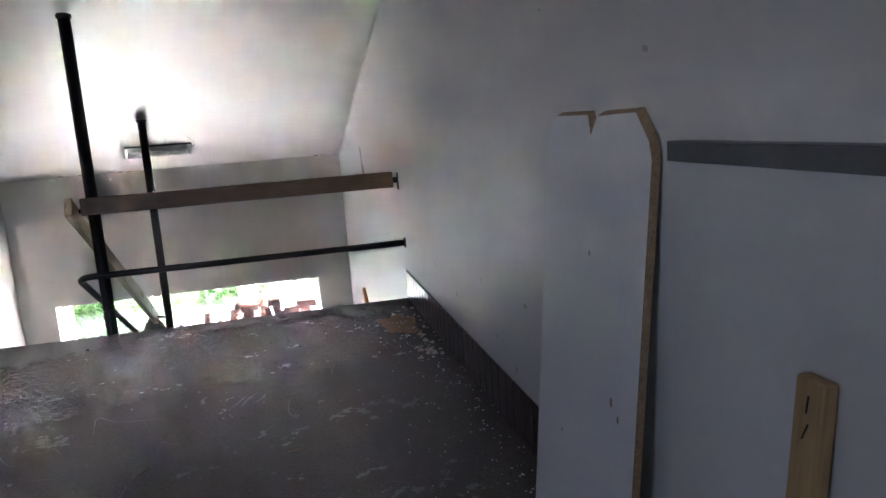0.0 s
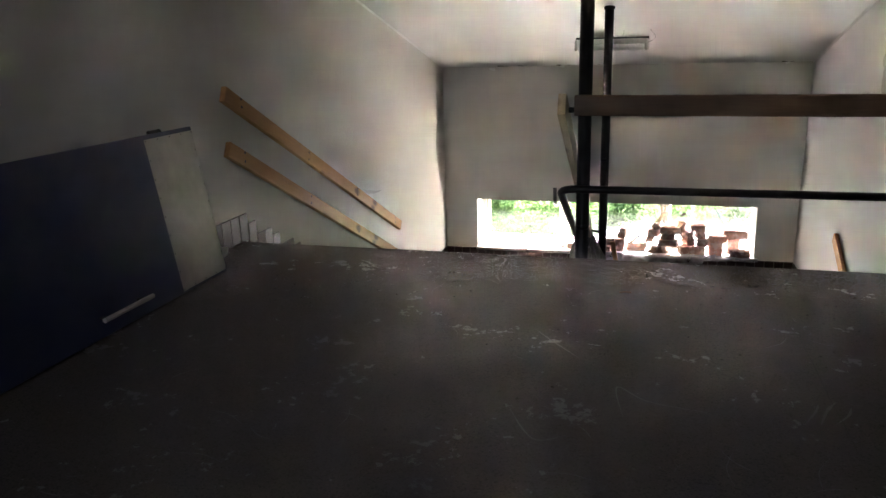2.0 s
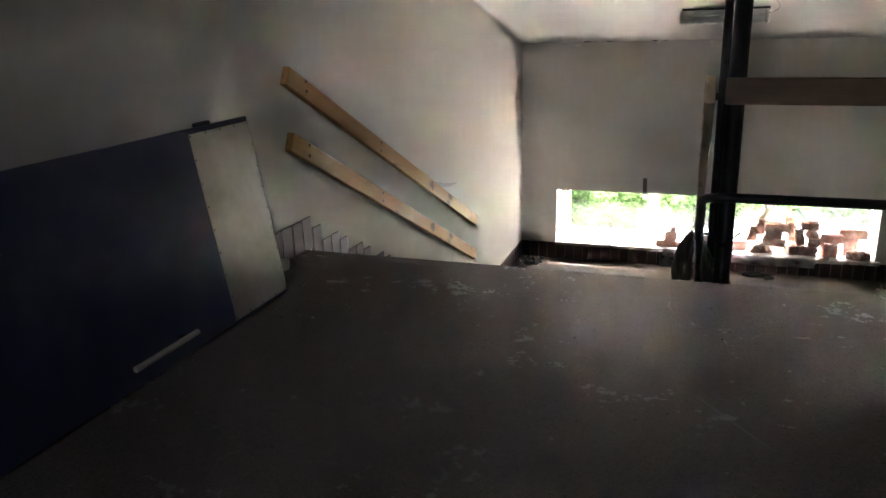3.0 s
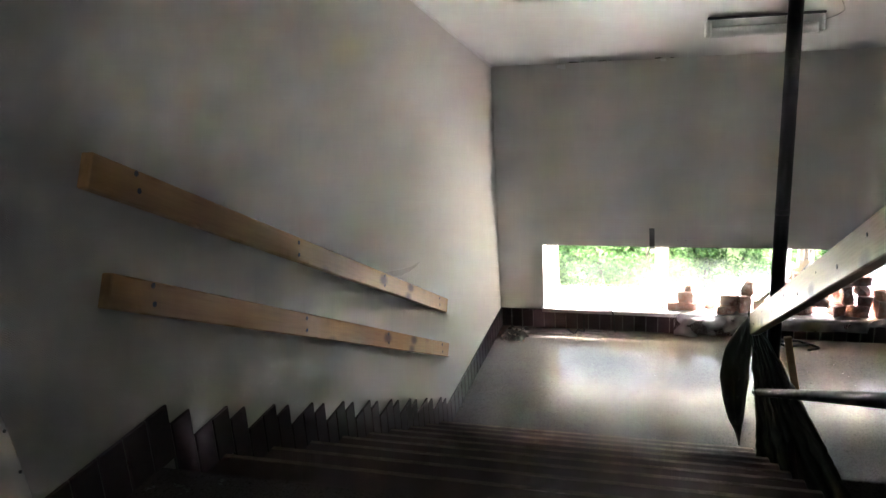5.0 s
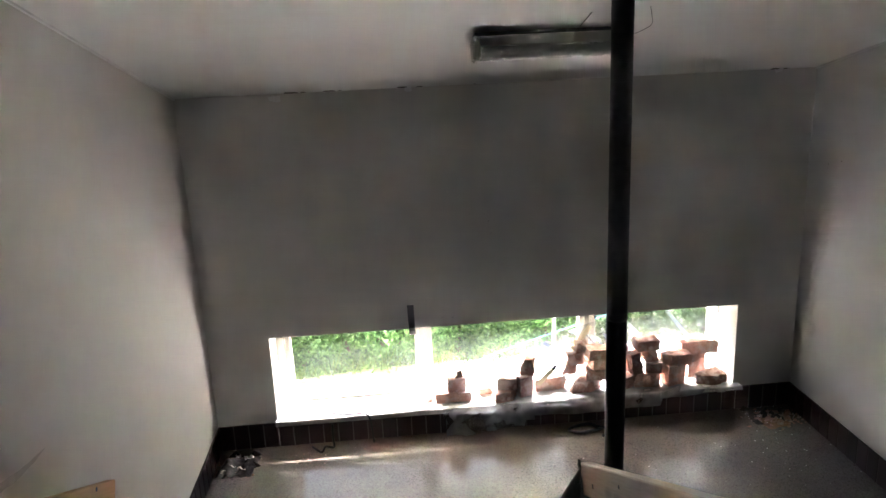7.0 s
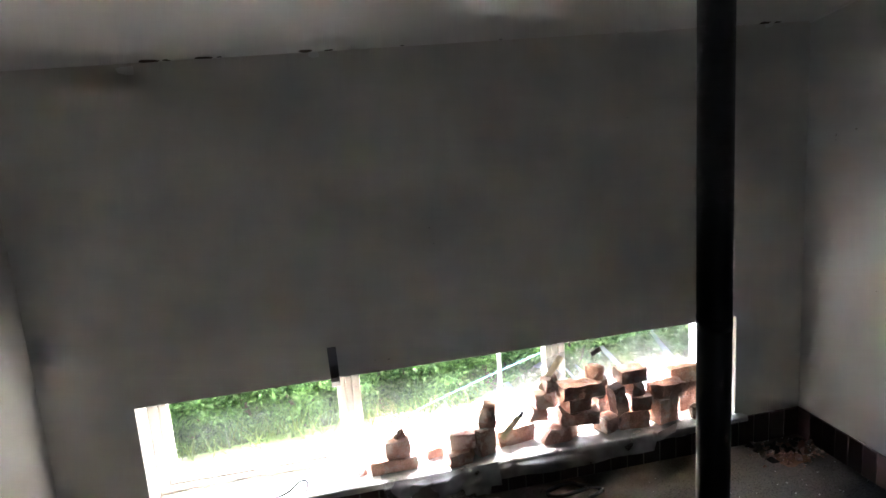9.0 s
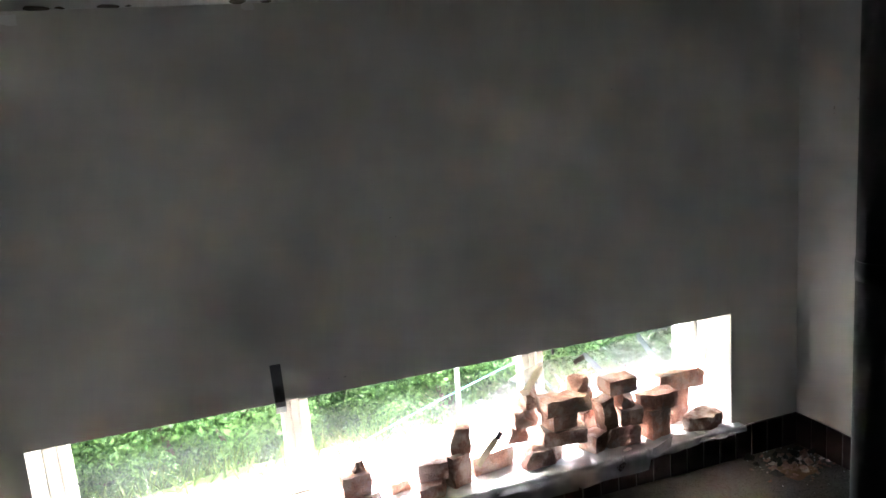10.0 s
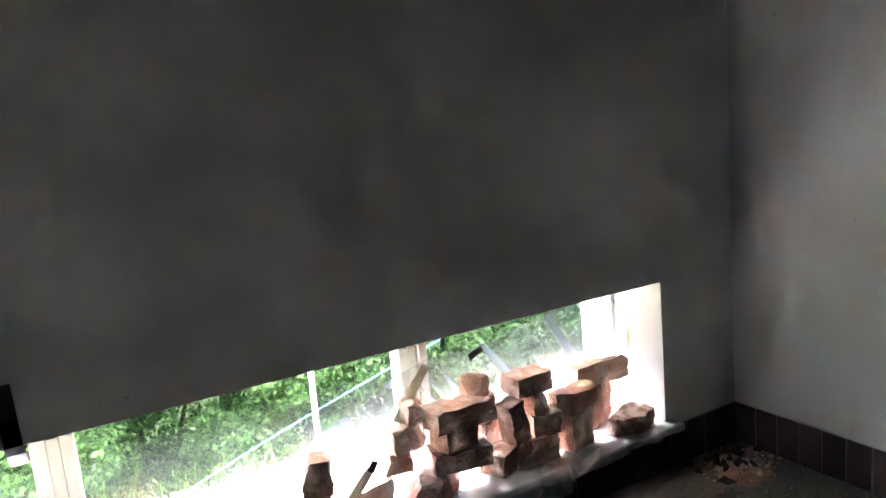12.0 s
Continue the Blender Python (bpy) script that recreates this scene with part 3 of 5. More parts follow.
for x0, x1 in ((WX0 + 0.057, -0.620), (-0.580, 0.608), (0.648, WX1 - 0.009)):
    bm = bmesh.new()
    z0, z1, s = WZ0 + 0.058, WZ1 - 0.022, 0.042
    sr = 0.011 if x1 > 1.5 else s
    box(bm, x0, x0 + s, YF + 0.005, YG + 0.03, z0, z1, bevel=0.005)
    box(bm, x1 - sr, x1, YF + 0.005, YG + 0.03, z0, z1, bevel=0.005)
    box(bm, x0 + s, x1 - sr, YF + 0.005, YG + 0.03, z0, z0 + 0.045, bevel=0.005)
    box(bm, x0 + s, x1 - sr, YF + 0.005, YG + 0.03, z1 - 0.035, z1, bevel=0.005)
    sash = under(win, part("sash", bm, M_PAINTW))
    p = part("pane", box_bm(x0 + s - 0.004, x1 - sr + 0.004, YG - 0.002, YG + 0.002, z0 + 0.041, z1 - 0.031), M_GLASS)
    p.visible_shadow = False
    under(win, p)
    for xs in (x0 + s * 0.5, x1 - sr * 0.5):
        for zs in (z0 + 0.16, z1 - 0.16):
            under(win, part("screw", tube_bm([(xs, YF + 0.0055, zs), (xs, YF + 0.002, zs)], 0.005, 8), M_STEEL))
structure("window_sill", box_bm(WX0 - 0.012, WX1 + 0.02, 10.203, YF, WZ0 - 0.022, WZ0 + 0.014, bevel=0.004), M_SILL, "pale stone window sill with a dark front edge", "window sill")

for nm, x0, x1 in (("trim_left", XL, XL + 0.010), ("trim_right", XR - 0.010, XR)):
    bm = bmesh.new()
    vs = [bm.verts.new((x, y, ceil_z(y) - dz)) for dz in (0.011, 0.0) for y in (YN, YB) for x in (x0, x1)]
    for q in ((0, 1, 3, 2), (4, 6, 7, 5), (0, 4, 5, 1), (2, 3, 7, 6), (0, 2, 6, 4), (1, 5, 7, 3)):
        bm.faces.new([vs[i] for i in q])
    structure(nm, bm, M_CEIL, "white caulk line between wall and sloping ceiling", "trim")

# ---- railing ----
P1X, P1Y, P2X, P2Y = 0.053, 5.437, 0.028, 7.962
railing = thing("stair_railing", P1X, P1Y, ZG, "black steel tube railing with pine boards between the flights", "railing")
for px, py in ((P1X, P1Y), (P2X, P2Y)):
    bm = bmesh.new()
    tube(bm, [(px, py, ZG), (px, py, ceil_z(py) + 0.02)], 0.038, 24)
    tube(bm, [(px, py, ceil_z(py) - 0.02), (px, py, ceil_z(py) + 0.01)], 0.047, 24)
    tube(bm, [(px, py, 0.10), (px, py, 0.13)], 0.0392, 24)
    under(railing, part("post", bm, M_BLACK, smooth=False))
for ob in [o for o in railing.children if o.name.startswith("post")]:
    for f_ in ob.data.polygons:
        f_.use_smooth = len(f_.vertices) == 4
pipe_pts = bend([(XR - 0.002, 5.228, 0.375), (-0.058, 5.228, 0.375), (-0.062, 7.98, -1.0), (0.115, 8.03, -1.03), (0.12, 5.5, -2.3)], 0.11, 8)
under(railing, part("pipe_rail", tube_bm(pipe_pts, 0.0215, 16), M_BLACK, smooth=True))
under(railing, part("wall_flange", tube_bm([(XR - 0.008, 5.228, 0.375), (XR, 5.228, 0.375)], 0.036, 16), M_BLACK))


def holes(thing_ob, pts, axis, r=0.006):
    """Dark countersunk screw heads."""
    for p in pts:
        q = list(p)
        q[axis[0]] += axis[1] * 0.0015
        under(thing_ob, part("screw", tube_bm([p, q], r, 8), M_CABLE))


def sloped_board(name, x0, x1, ya, za, yb, zb, width, material, bevel=0.004):
    """A board on edge, between the upper corners (ya, za) and (yb, zb), with square-cut ends."""
    d = math.hypot(yb - ya, zb - za)
    ang = math.degrees(math.atan2(zb - za, yb - ya))
    bm = bmesh.new()
    box(bm, -(x1 - x0) / 2, (x1 - x0) / 2, 0, d, -width, 0, bevel=bevel)
    ob = part(name, bm, material)
    ob.matrix_world = pose((x0 + x1) / 2, ya, za, ang, 0, 0)
    return ob


# guard board over the landing's edge
g = part("guard_board", box_bm(-1.02, 1.02, -0.022, 0.022, -0.055, 0.055, bevel=0.004), M_PINED)
g.matrix_world = pose(1.025, 5.325, 0.817, 0, 0.15, 0)
under(railing, g)
under(railing, part("bracket", box_bm(2.046, XR, 5.315, 5.335, 0.79, 0.83, bevel=0.003), M_BLACK))
under(railing, part("bracket", box_bm(XR - 0.006, XR, 5.30, 5.35, 0.74, 0.86, bevel=0.002), M_BLACK))
under(railing, part("bracket", tube_bm([(0.04, 5.40, 0.80), (0.04, 5.345, 0.80)], 0.014, 10), M_BLACK))
under(railing, part("bracket", tube_bm(bend([(0.02, 5.43, 0.785), (-0.05, 5.43, 0.785), (-0.066, 5.43, 0.80)], 0.03), 0.016, 10), M_BLACK))
under(railing, part("bracket", tube_bm([(0.01, 7.96, -0.56), (-0.068, 7.86, -0.52)], 0.012, 10), M_BLACK))
hand = sloped_board("handrail_board", -0.112, -0.067, 5.29, 0.888, 7.955, -0.49, 0.124, M_RAIL)
hand.matrix_world = pose(-0.0565, 5.29, 0.888, math.degrees(math.atan2(-1.378, 2.665)), 0, 0.7)
hand["label"] = "scuffed pale pine handrail board"
under(railing, hand)
for i in range(9):
    s = (i + 0.6) / 9.2
    y = 5.29 + s * 2.66
    z = 0.888 - 0.517 * s * 2.66 - (0.05 if i % 2 else 0.085)
    under(railing, part("nail_hole", tube_bm([(-0.1125 + 0.033 * (1 - s), y, z), (-0.1138 + 0.033 * (1 - s), y, z)], 0.0045 + 0.002 * (i % 3), 8), M_CABLE))

# ---- wall boards ----
for nm, ya, za, yb, zb, pts in (
        ("wall_handrail", 5.205, 0.948, 8.345, -0.622, ((5.356, 0.86), (5.356, 0.81), (6.262, 0.395), (6.25, 0.345), (7.183, -0.06), (7.17, -0.11), (8.15, -0.545), (8.14, -0.59))),
        ("wall_handrail", 5.193, 0.619, 8.305, -0.942, ((5.343, 0.53), (5.335, 0.475), (6.252, 0.065), (6.24, 0.015), (7.162, -0.39), (7.155, -0.44), (8.135, -0.88), (8.13, -0.93)))):
    t_ = tagged(thing(nm, XL, ya, za), "varnished knotty pine board screwed to the wall above the steps", "handrail", "boards on the stair wall")
    b_ = sloped_board("board", XL + 0.002, XL + 0.04, ya, za, yb, zb, 0.097, M_PINE)
    under(t_, b_)
    for y, z in pts:
        under(t_, part("screw", tube_bm([(XL + 0.04, y, z), (XL + 0.0415, y, z)], 0.009, 8), M_CABLE))
t_ = tagged(thing("wall_handrail", XR, 8.34, -0.62), "pine board screwed to the wall above the lower flight", "handrail", "boards on the stair wall")
under(t_, sloped_board("board", XR - 0.04, XR - 0.002, 5.2, -2.16, 8.34, -0.58, 0.097, M_PINE))

# ---- tube lamp on the ceiling ----
lamp_t = thing("tube_lamp", 0, 9.02, ceil_z(9.02), "white plastic tube lamp, switched off, on the ceiling", "lamp")
ang = -math.degrees(math.atan(SLOPE))
lm = pose(-0.003, 9.02, ceil_z(9.02), ang, 0, 0.5)


def posed(ob, m):
    ob.matrix_world = m
    return ob


# backplate coloured dark to draw the shadow line between lamp and ceiling
under(lamp_t, posed(part("backplate", box_bm(-0.345, 0.36, -0.042, 0.042, -0.016, 0.0, bevel=0.003), M_DUCT, label="base plate coloured dark for the shadow gap at the ceiling"), lm))
bm = bmesh.new()
box(bm, -0.325, 0.325, -0.036, 0.036, -0.066, -0.0165, bevel=0.004)
under(lamp_t, posed(part("housing", bm, M_PVC), lm))
bm = bmesh.new()
tube(bm, [(-0.325, 0, -0.093), (0.325, 0, -0.093)], 0.033, 24)
diff = under(lamp_t, posed(part("diffuser", bm, M_TUBE), lm))
for f_ in diff.data.polygons:
    f_.use_smooth = len(f_.vertices) == 4
for sx in (-1, 1):
    bm = bmesh.new()
    box(bm, sx * 0.338 - 0.02, sx * 0.338 + 0.02, -0.045, 0.045, -0.130, -0.0165, bevel=0.012)
    under(lamp_t, posed(part("end_cap", bm, M_PVC), lm))

# ---- blue door leaning on its long edge ----
door = thing("blue_door", -1.9, 3.7, ZL, "navy blue door leaf laid on its edge against the wall", "door")
dx, dz = -1.952 + 1.825, 0.766 - ZL
lean = math.degrees(math.atan2(-dx, dz))
dm = pose(-1.825, 4.655, ZL + 0.008, 0, -lean, 0)
W = math.hypot(dx, dz)
under(door, posed(part("leaf", box_bm(-0.04, 0.0, -2.05, 0.0, 0.0, W, bevel=0.003), M_BLUE), dm))
bm = bmesh.new()
box(bm, 0.0004, 0.0022, -0.405, -0.004, 0.012, W - 0.022, bevel=0.0007)
plate = under(door, posed(part("kick_plate", bm, M_STEEL, label="scuffed aluminium kick plate"), dm))
for i in range(9):
    z = 0.02 + (W - 0.05) * i / 8
    for y in (-0.398, -0.011):
        under(door, posed(part("screw", tube_bm([(0.0022, y, z), (0.0034, y, z)], 0.004, 8), M_CABLE), dm))
for i in range(1, 4):
    for z in (0.02, W - 0.03):
        under(door, posed(part("screw", tube_bm([(0.0022, -0.398 + 0.097 * i, z), (0.0034, -0.398 + 0.097 * i, z)], 0.004, 8), M_CABLE), dm))
bm = bmesh.new()
tube(bm, [(0.055, -1.03, 0.085), (0.055, -0.70, 0.085)], 0.011, 14)
hd = under(door, posed(part("pull_handle", bm, M_CHROME, label="brushed steel pull handle", smooth=False), dm))
for y in (-0.99, -0.74):
    under(door, posed(part("handle_post", tube_bm([(0.0, y, 0.085), (0.05, y, 0.085)], 0.008, 10), M_BLACK), dm))
under(door, posed(part("back_handle", tube_bm([(-0.04, -0.72, W - 0.10), (-0.152, -0.72, W - 0.10)], 0.009, 10), M_BLACK), dm))
under(door, posed(part("back_handle", tube_bm([(-0.04, -1.02, W - 0.10), (-0.152, -1.02, W - 0.10)], 0.009, 10), M_BLACK), dm))
under(door, posed(part("hinge", tube_bm([(-0.02, -0.33, W + 0.006), (-0.02, -0.24, W + 0.006)], 0.011, 10), M_BLACK), dm))
under(door, posed(part("hinge", tube_bm([(-0.02, -1.80, W + 0.006), (-0.02, -1.71, W + 0.006)], 0.011, 10), M_BLACK), dm))

# ---- things leaning on the right wall of the landing ----
board = thing("chipboard_shelf", 2.0, 1.86, ZL, "white melamine chipboard panel with chipped corners, leaning on the wall", "panel")
bm = bmesh.new()
h_, w_, tk = 1.212, 0.624, 0.019
prof = [(0, 0), (w_, 0), (w_, h_ - 0.075), (w_ - 0.012, h_ - 0.05), (w_ - 0.018, h_ - 0.012), (w_ - 0.05, h_), (w_ * 0.56, h_),
        (w_ * 0.545, h_ - 0.03), (w_ * 0.525, h_ - 0.052), (w_ * 0.50, h_ - 0.036), (w_ * 0.47, h_ - 0.004), (w_ * 0.30, h_ - 0.0), (0.085, h_ + 0.002), (0.05, h_ - 0.035), (0.018, h_ - 0.06), (0, h_ - 0.10)]
fr = [bm.verts.new((0, y, z)) for y, z in prof]
bk = [bm.verts.new((tk, y + (0.004 if y > 0.5 * w_ else -0.004) * (z > h_ - 0.2), z if z < 0.1 else z + 0.012 + 0.55 * max(0.0, h_ - z) * (0.05 < y < w_ - 0.05))) for y, z in prof]
n = len(prof)
bm.faces.new(fr)
bm.faces.new(bk[::-1])
for i in range(n):
    f_ = bm.faces.new((fr[i], bk[i], bk[(i + 1) % n], fr[(i + 1) % n]))
    f_.material_index = 1
bmesh.ops.triangulate(bm, faces=[f_ for f_ in bm.faces if len(f_.verts) > 4])
bl = under(board, posed(part("panel", bm, [M_MELA, M_CHIP]), pose(1.95, 1.587, ZL + 0.004, 0, 0, 0) @ pose(0, 0, 0, 0.4, 5.3, 0)))
for y, z, r in ((0.13, 0.52, 0.008), (0.09, 0.49, 0.006), (0.43, 0.33, 0.004), (0.30, 0.86, 0.005), (0.55, 0.7, 0.003)):
    bm = bmesh.new()
    bmesh.ops.create_circle(bm, cap_ends=True, radius=r, segments=7)
    bmesh.ops.transform(bm, matrix=pose(-0.0008, y, z, 0, -90, 0) @ Matrix.Diagonal((1.7, 1, 1, 1)), verts=bm.verts)
    o = part("chip_mark", bm, M_CHIP)
    o.parent = bl
sheet = thing("wall_panel_sheet", 2.06, 0.5, ZL, "white sheet panel with grey steel edge profile leaning on wall", "panel")
sm = pose(2.042, 0.1, ZL + 0.003, 0, 0.4, 0)
under(sheet, posed(part("sheet", box_bm(0.0, 0.03, -0.7, 1.40, 0, 1.142, bevel=0.002), M_GYP), sm))
bm = bmesh.new()
box(bm, -0.008, -0.004, -0.7, 1.395, 1.110, 1.146, bevel=0.001)
box(bm, -0.008, 0.034, -0.7, 1.395, 1.146, 1.150, bevel=0.001)
under(sheet, posed(part("edge_profile", bm, M_GALV, label="grey galvanised steel edge profile"), sm))
plank = thing("wood_offcut", 2.0, 1.1, ZL, "stained wooden plank offcut with rusty staples, leaning on the panel", "plank")
pm = pose(1.945, 1.080, ZL + 0.003, 0, 5.0, 0) @ pose(0, 0, 0, 0.8, 0, 0)
under(plank, posed(part("plank", box_bm(0, 0.028, -0.064, 0.0, 0, 0.805, bevel=0.004), M_LATH), pm))
for z, a in ((0.765, 4), (0.722, 22)):
    o = part("staple", tube_bm([(0, 0, -0.014), (0, 0, 0.014)], 0.0016, 6), M_CABLE)
    under(plank, posed(o, pm @ pose(-0.001, -0.033, z, a, 0, 0)))

# ---- lath behind the second post, bin bag ----
lath = thing("lath", 0.3, 8.1, ZM, "raw wooden lath leaning on the railing post", "lath")
bm = bmesh.new()
box(bm, -0.021, 0.021, -0.011, 0.011, 0, 0.94, bevel=0.002)
under(lath, posed(part("stick", bm, M_LATH), pose(0.295, 8.105, ZM + 0.002, 2.5, -11.0, 0)))

rnd = random.Random(5)
bag = thing("bin_bag", -0.05, 7.8, -1.5, "crumpled dark green plastic bin bag hung on the handrail", "plastic bag")
bm = bmesh.new()
nu, nv = 44, 36
grid = []
for j in range(nv + 1):
    v = j / nv
    row = []
    for i in range(nu + 1):
        u = i / nu
        spread = v ** 0.85
        y = 7.965 - 0.24 * min(1.0, 2.1 * v) + 0.05 * v * u
        z = -0.475 - 0.02 * math.sin(3 * u) - v * (1.20 - 0.16 * u)
        x = -0.118 + spread * (0.075 + 0.50 * u)
        fold = math.sin(u * 26 + 2.2 * math.sin(5 * v)) * 0.016 * (0.35 + v) + math.sin(u * 11 + 1.7 + 3 * v) * 0.022 * v
        cr = noise.noise(Vector((u * 9, v * 14, 3.1))) * 0.02 + noise.noise(Vector((u * 24, v * 30, 7.7))) * 0.008
        row.append(bm.verts.new((x + cr * 0.6, y - abs(fold) * 1.6 - abs(cr) * 1.2, z + cr * 0.4)))
    grid.append(row)
for j in range(nv):
    for i in range(nu):
        bm.faces.new((grid[j][i], grid[j][i + 1], grid[j + 1][i + 1], grid[j + 1][i]))
under(bag, part("hanging_sheet", bm, M_BAG, smooth=True))
bm = bmesh.new()
grid = []
for j in range(25):
    v = j / 24
    row = []
    for i in range(15):
        u = i / 14
        cr = noise.noise(Vector((u * 5, v * 7, 1.1))) * 0.02
        hump = math.sin(math.pi * min(1.0, v * 0.98)) ** 0.7
        xl = -0.125 - 0.035 * v - 0.125 * math.sin(math.pi * v ** 0.8)
        xr_ = -0.105 - 0.05 * v + 0.02 * hump
        z = -0.52 - 0.70 * v + 0.02 * math.sin(7 * u)
        y = 7.93 - 0.17 * v - 0.07 * hump * math.sin(math.pi * u) + cr
        row.append(bm.verts.new((xl + (xr_ - xl) * u + cr * 0.5, y, z)))
    grid.append(row)
for j in range(24):
    for i in range(14):
        bm.faces.new((grid[j][i], grid[j][i + 1], grid[j + 1][i + 1], grid[j + 1][i]))
under(bag, part("flap", bm, M_BAG, smooth=True))

# ---- tapes, chips on walls and ceiling ----
tp = thing("tape_strip", -0.69, YB, -0.8, "dark silver tape stuck on the wall over the window edge", "tape")
bm = bmesh.new()
pts = [(-0.606, -0.0015), (-0.70, -0.002), (-0.775, -0.002), (-0.80, 0.006), (-0.84, 0.05), (-0.86, 0.09)]
rows_ = [[bm.verts.new((x + 0.002 * k, YB + d, z)) for x in (-0.712, -0.667)] for k, (z, d) in enumerate(pts)]
for a, b in zip(rows_, rows_[1:]):
    bm.faces.new((a[0], a[1], b[1], b[0]))
ex = bmesh.ops.solidify(bm, geom=bm.faces[:], thickness=0.0006)
under(tp, part("tape", bm, M_DUCT))
tagged(part("wall_clip", box_bm(0.602, 0.612, YB - 0.006, YB + 0.01, WZ1 - 0.026, WZ1 + 0.002, bevel=0.002), M_CABLE), "small black clip on the wall edge over the window", "clip")


def flake(bm, c, r, nrm_axis, seed, squash=0.5):
    rr = random.Random(seed)
    k = 9
    base = []
    for i in range(k):
        a = 2 * math.pi * i / k
        q = r * rr.uniform(0.55, 1.15)
        p = Vector(c)
        if nrm_axis == 'y':
            p += Vector((math.cos(a) * q, -0.0015, math.sin(a) * q * squash))
        elif nrm_axis == 'x':
            p += Vector((-0.0015, math.cos(a) * q, math.sin(a) * q * squash))
        elif nrm_axis == '-x':
            p += Vector((0.0015, math.cos(a) * q, math.sin(a) * q * squash))
        else:
            d = math.sin(a) * q * squash
            p += Vector((math.cos(a) * q, d, -SLOPE * d - 0.0015))
        base.append(bm.verts.new(p))
    bm.faces.new(base)


M_HOLE = mat("exposed_dark_render", (0.10, 0.075, 0.055), (0.05, 0.04, 0.03), rough=0.95, scale=40, fine=160, bump=0.4)
M_SCUFF = mat("wall_scuff", (0.45, 0.43, 0.40), (0.34, 0.32, 0.30), rough=0.45, scale=40, fine=160, bump=0.2)
for i, (x, r) in enumerate(((-1.36, 0.045), (-1.28, 0.02), (-1.12, 0.035), (-1.05, 0.015), (-0.66, 0.04), (-0.55, 0.02), (-0.2, 0.012), (0.3, 0.012), (1.78, 0.04), (1.86, 0.025))):
    bm = bmesh.new()
    flake(bm, (x, YB - 0.018, ceil_z(YB - 0.018)), r * 1.1, 'z', i, 0.65)
    tagged(part("ceiling_hole", bm, M_HOLE), "small dark hole in flaking ceiling plaster", "plaster damage", "holes along the ceiling")
for i, (x, z, r) in enumerate(((-1.46, 0.825, 0.04), (-0.62, 0.845, 0.03), (1.82, 0.85, 0.03))):
    bm = bmesh.new()
    flake(bm, (x, YB - 0.002, z), r, 'y', 40 + i, 0.7)
    tagged(part("paint_flake", bm, M_CEIL), "loose white paint flake at the top of the wall", "paint flake")
for i, (x, z, r) in enumerate(((-0.131, -0.046, 0.006), (-0.115, -0.13, 0.005), (-0.16, 0.0, 0.003), (-0.47, -0.71, 0.006), (-0.40, -0.715, 0.008), (0.98, 0.42, 0.005))):
    bm = bmesh.new()
    flake(bm, (x, YB - 0.001, z), r, 'y', 60 + i, 0.6)
    tagged(part("wall_nick", bm, M_SCUFF), "small nick in the end wall paint", "wall mark", "nicks on the end wall")
for i, (y, z, r, sq) in enumerate(((10.02, 0.246, 0.006, 1.5), (10.02, 0.22, 0.004, 1.0), (9.88, 0.285, 0.009, 0.7), (9.69, -0.54, 0.004, 1.0), (9.74, 0.78, 0.004, 1.0), (9.44, 0.33, 0.004, 2.0), (4.95, 0.62, 0.003, 7.0), (5.0, 0.42, 0.018, 0.2), (4.6, 0.28, 0.012, 0.4), (4.2, 0.40, 0.012, 1.5),
                                   (3.7, 0.33, 0.015, 1.2), (3.2, 0.5, 0.01, 1.2), (2.6, 0.52, 0.02, 0.5), (2.75, 0.23, 0.014, 1.3), (3.0, 0.3, 0.016, 0.4), (3.3, 1.75, 0.009, 0.5), (2.3, 1.5, 0.01, 0.6), (4.5, 1.7, 0.003, 9.0), (1.65, 1.32, 0.016, 0.7), (1.2, 1.4, 0.008, 1.0))):
    bm = bmesh.new()
    flake(bm, (XR - 0.0005, y, z), r, 'x', 80 + i, sq)
    tagged(part("wall_nick", bm, M_SCUFF), "scuff in the satin wall paint", "wall mark", "scuffs on the stair wall")

for i, (y, z, r, sq) in enumerate(((7.86, 1.14, 0.008, 0.5), (9.52, 0.645, 0.012, 0.3), (8.12, 0.64, 0.006, 0.8), (7.03, 1.35, 0.007, 1.2))):
    bm = bmesh.new()
    flake(bm, (XL + 0.0008, y, z), r, 'x', 120 + i, sq)
    tagged(part("wall_nick", bm, M_SCUFF), "small nick in the stair wall paint", "wall mark", "nicks on the stair wall")
bm = bmesh.new()
prev = None
for k in range(33):
    s_ = k / 32
    y = 7.16 + 0.74 * s_
    z = -0.045 - 0.165 * math.sin(s_ * 1.5) + 0.006 * noise.noise(Vector((s_ * 9, 3, 1)))
    w = 0.017 * math.sin(math.pi * (0.06 + 0.9 * s_)) * (1 + 0.5 * noise.noise(Vector((s_ * 14, 0, 8))))
    row = [bm.verts.new((XL + 0.0012, y, z - w)), bm.verts.new((XL + 0.0016, y + 0.003, z + w))]
    if prev:
        bm.faces.new((prev[0], row[0], row[1], prev[1]))
    prev = row
tagged(part("wall_smear", bm, M_SMEAR), "long greyish smear along the stair wall paint", "wall mark")

# ---- tiled skirting ----
TP, TH = 0.1033, 0.183


def tile_mesh():
    bm = bmesh.new()
    box(bm, -0.0487, 0.0487, -0.0125, -0.001, 0, TH, bevel=0.0025)
    return finish("tile", bm, M_TILE)


TILE = tile_mesh()


def skirting(name, label):
    return thing(name, label=label, category="skirting", kind="structure")


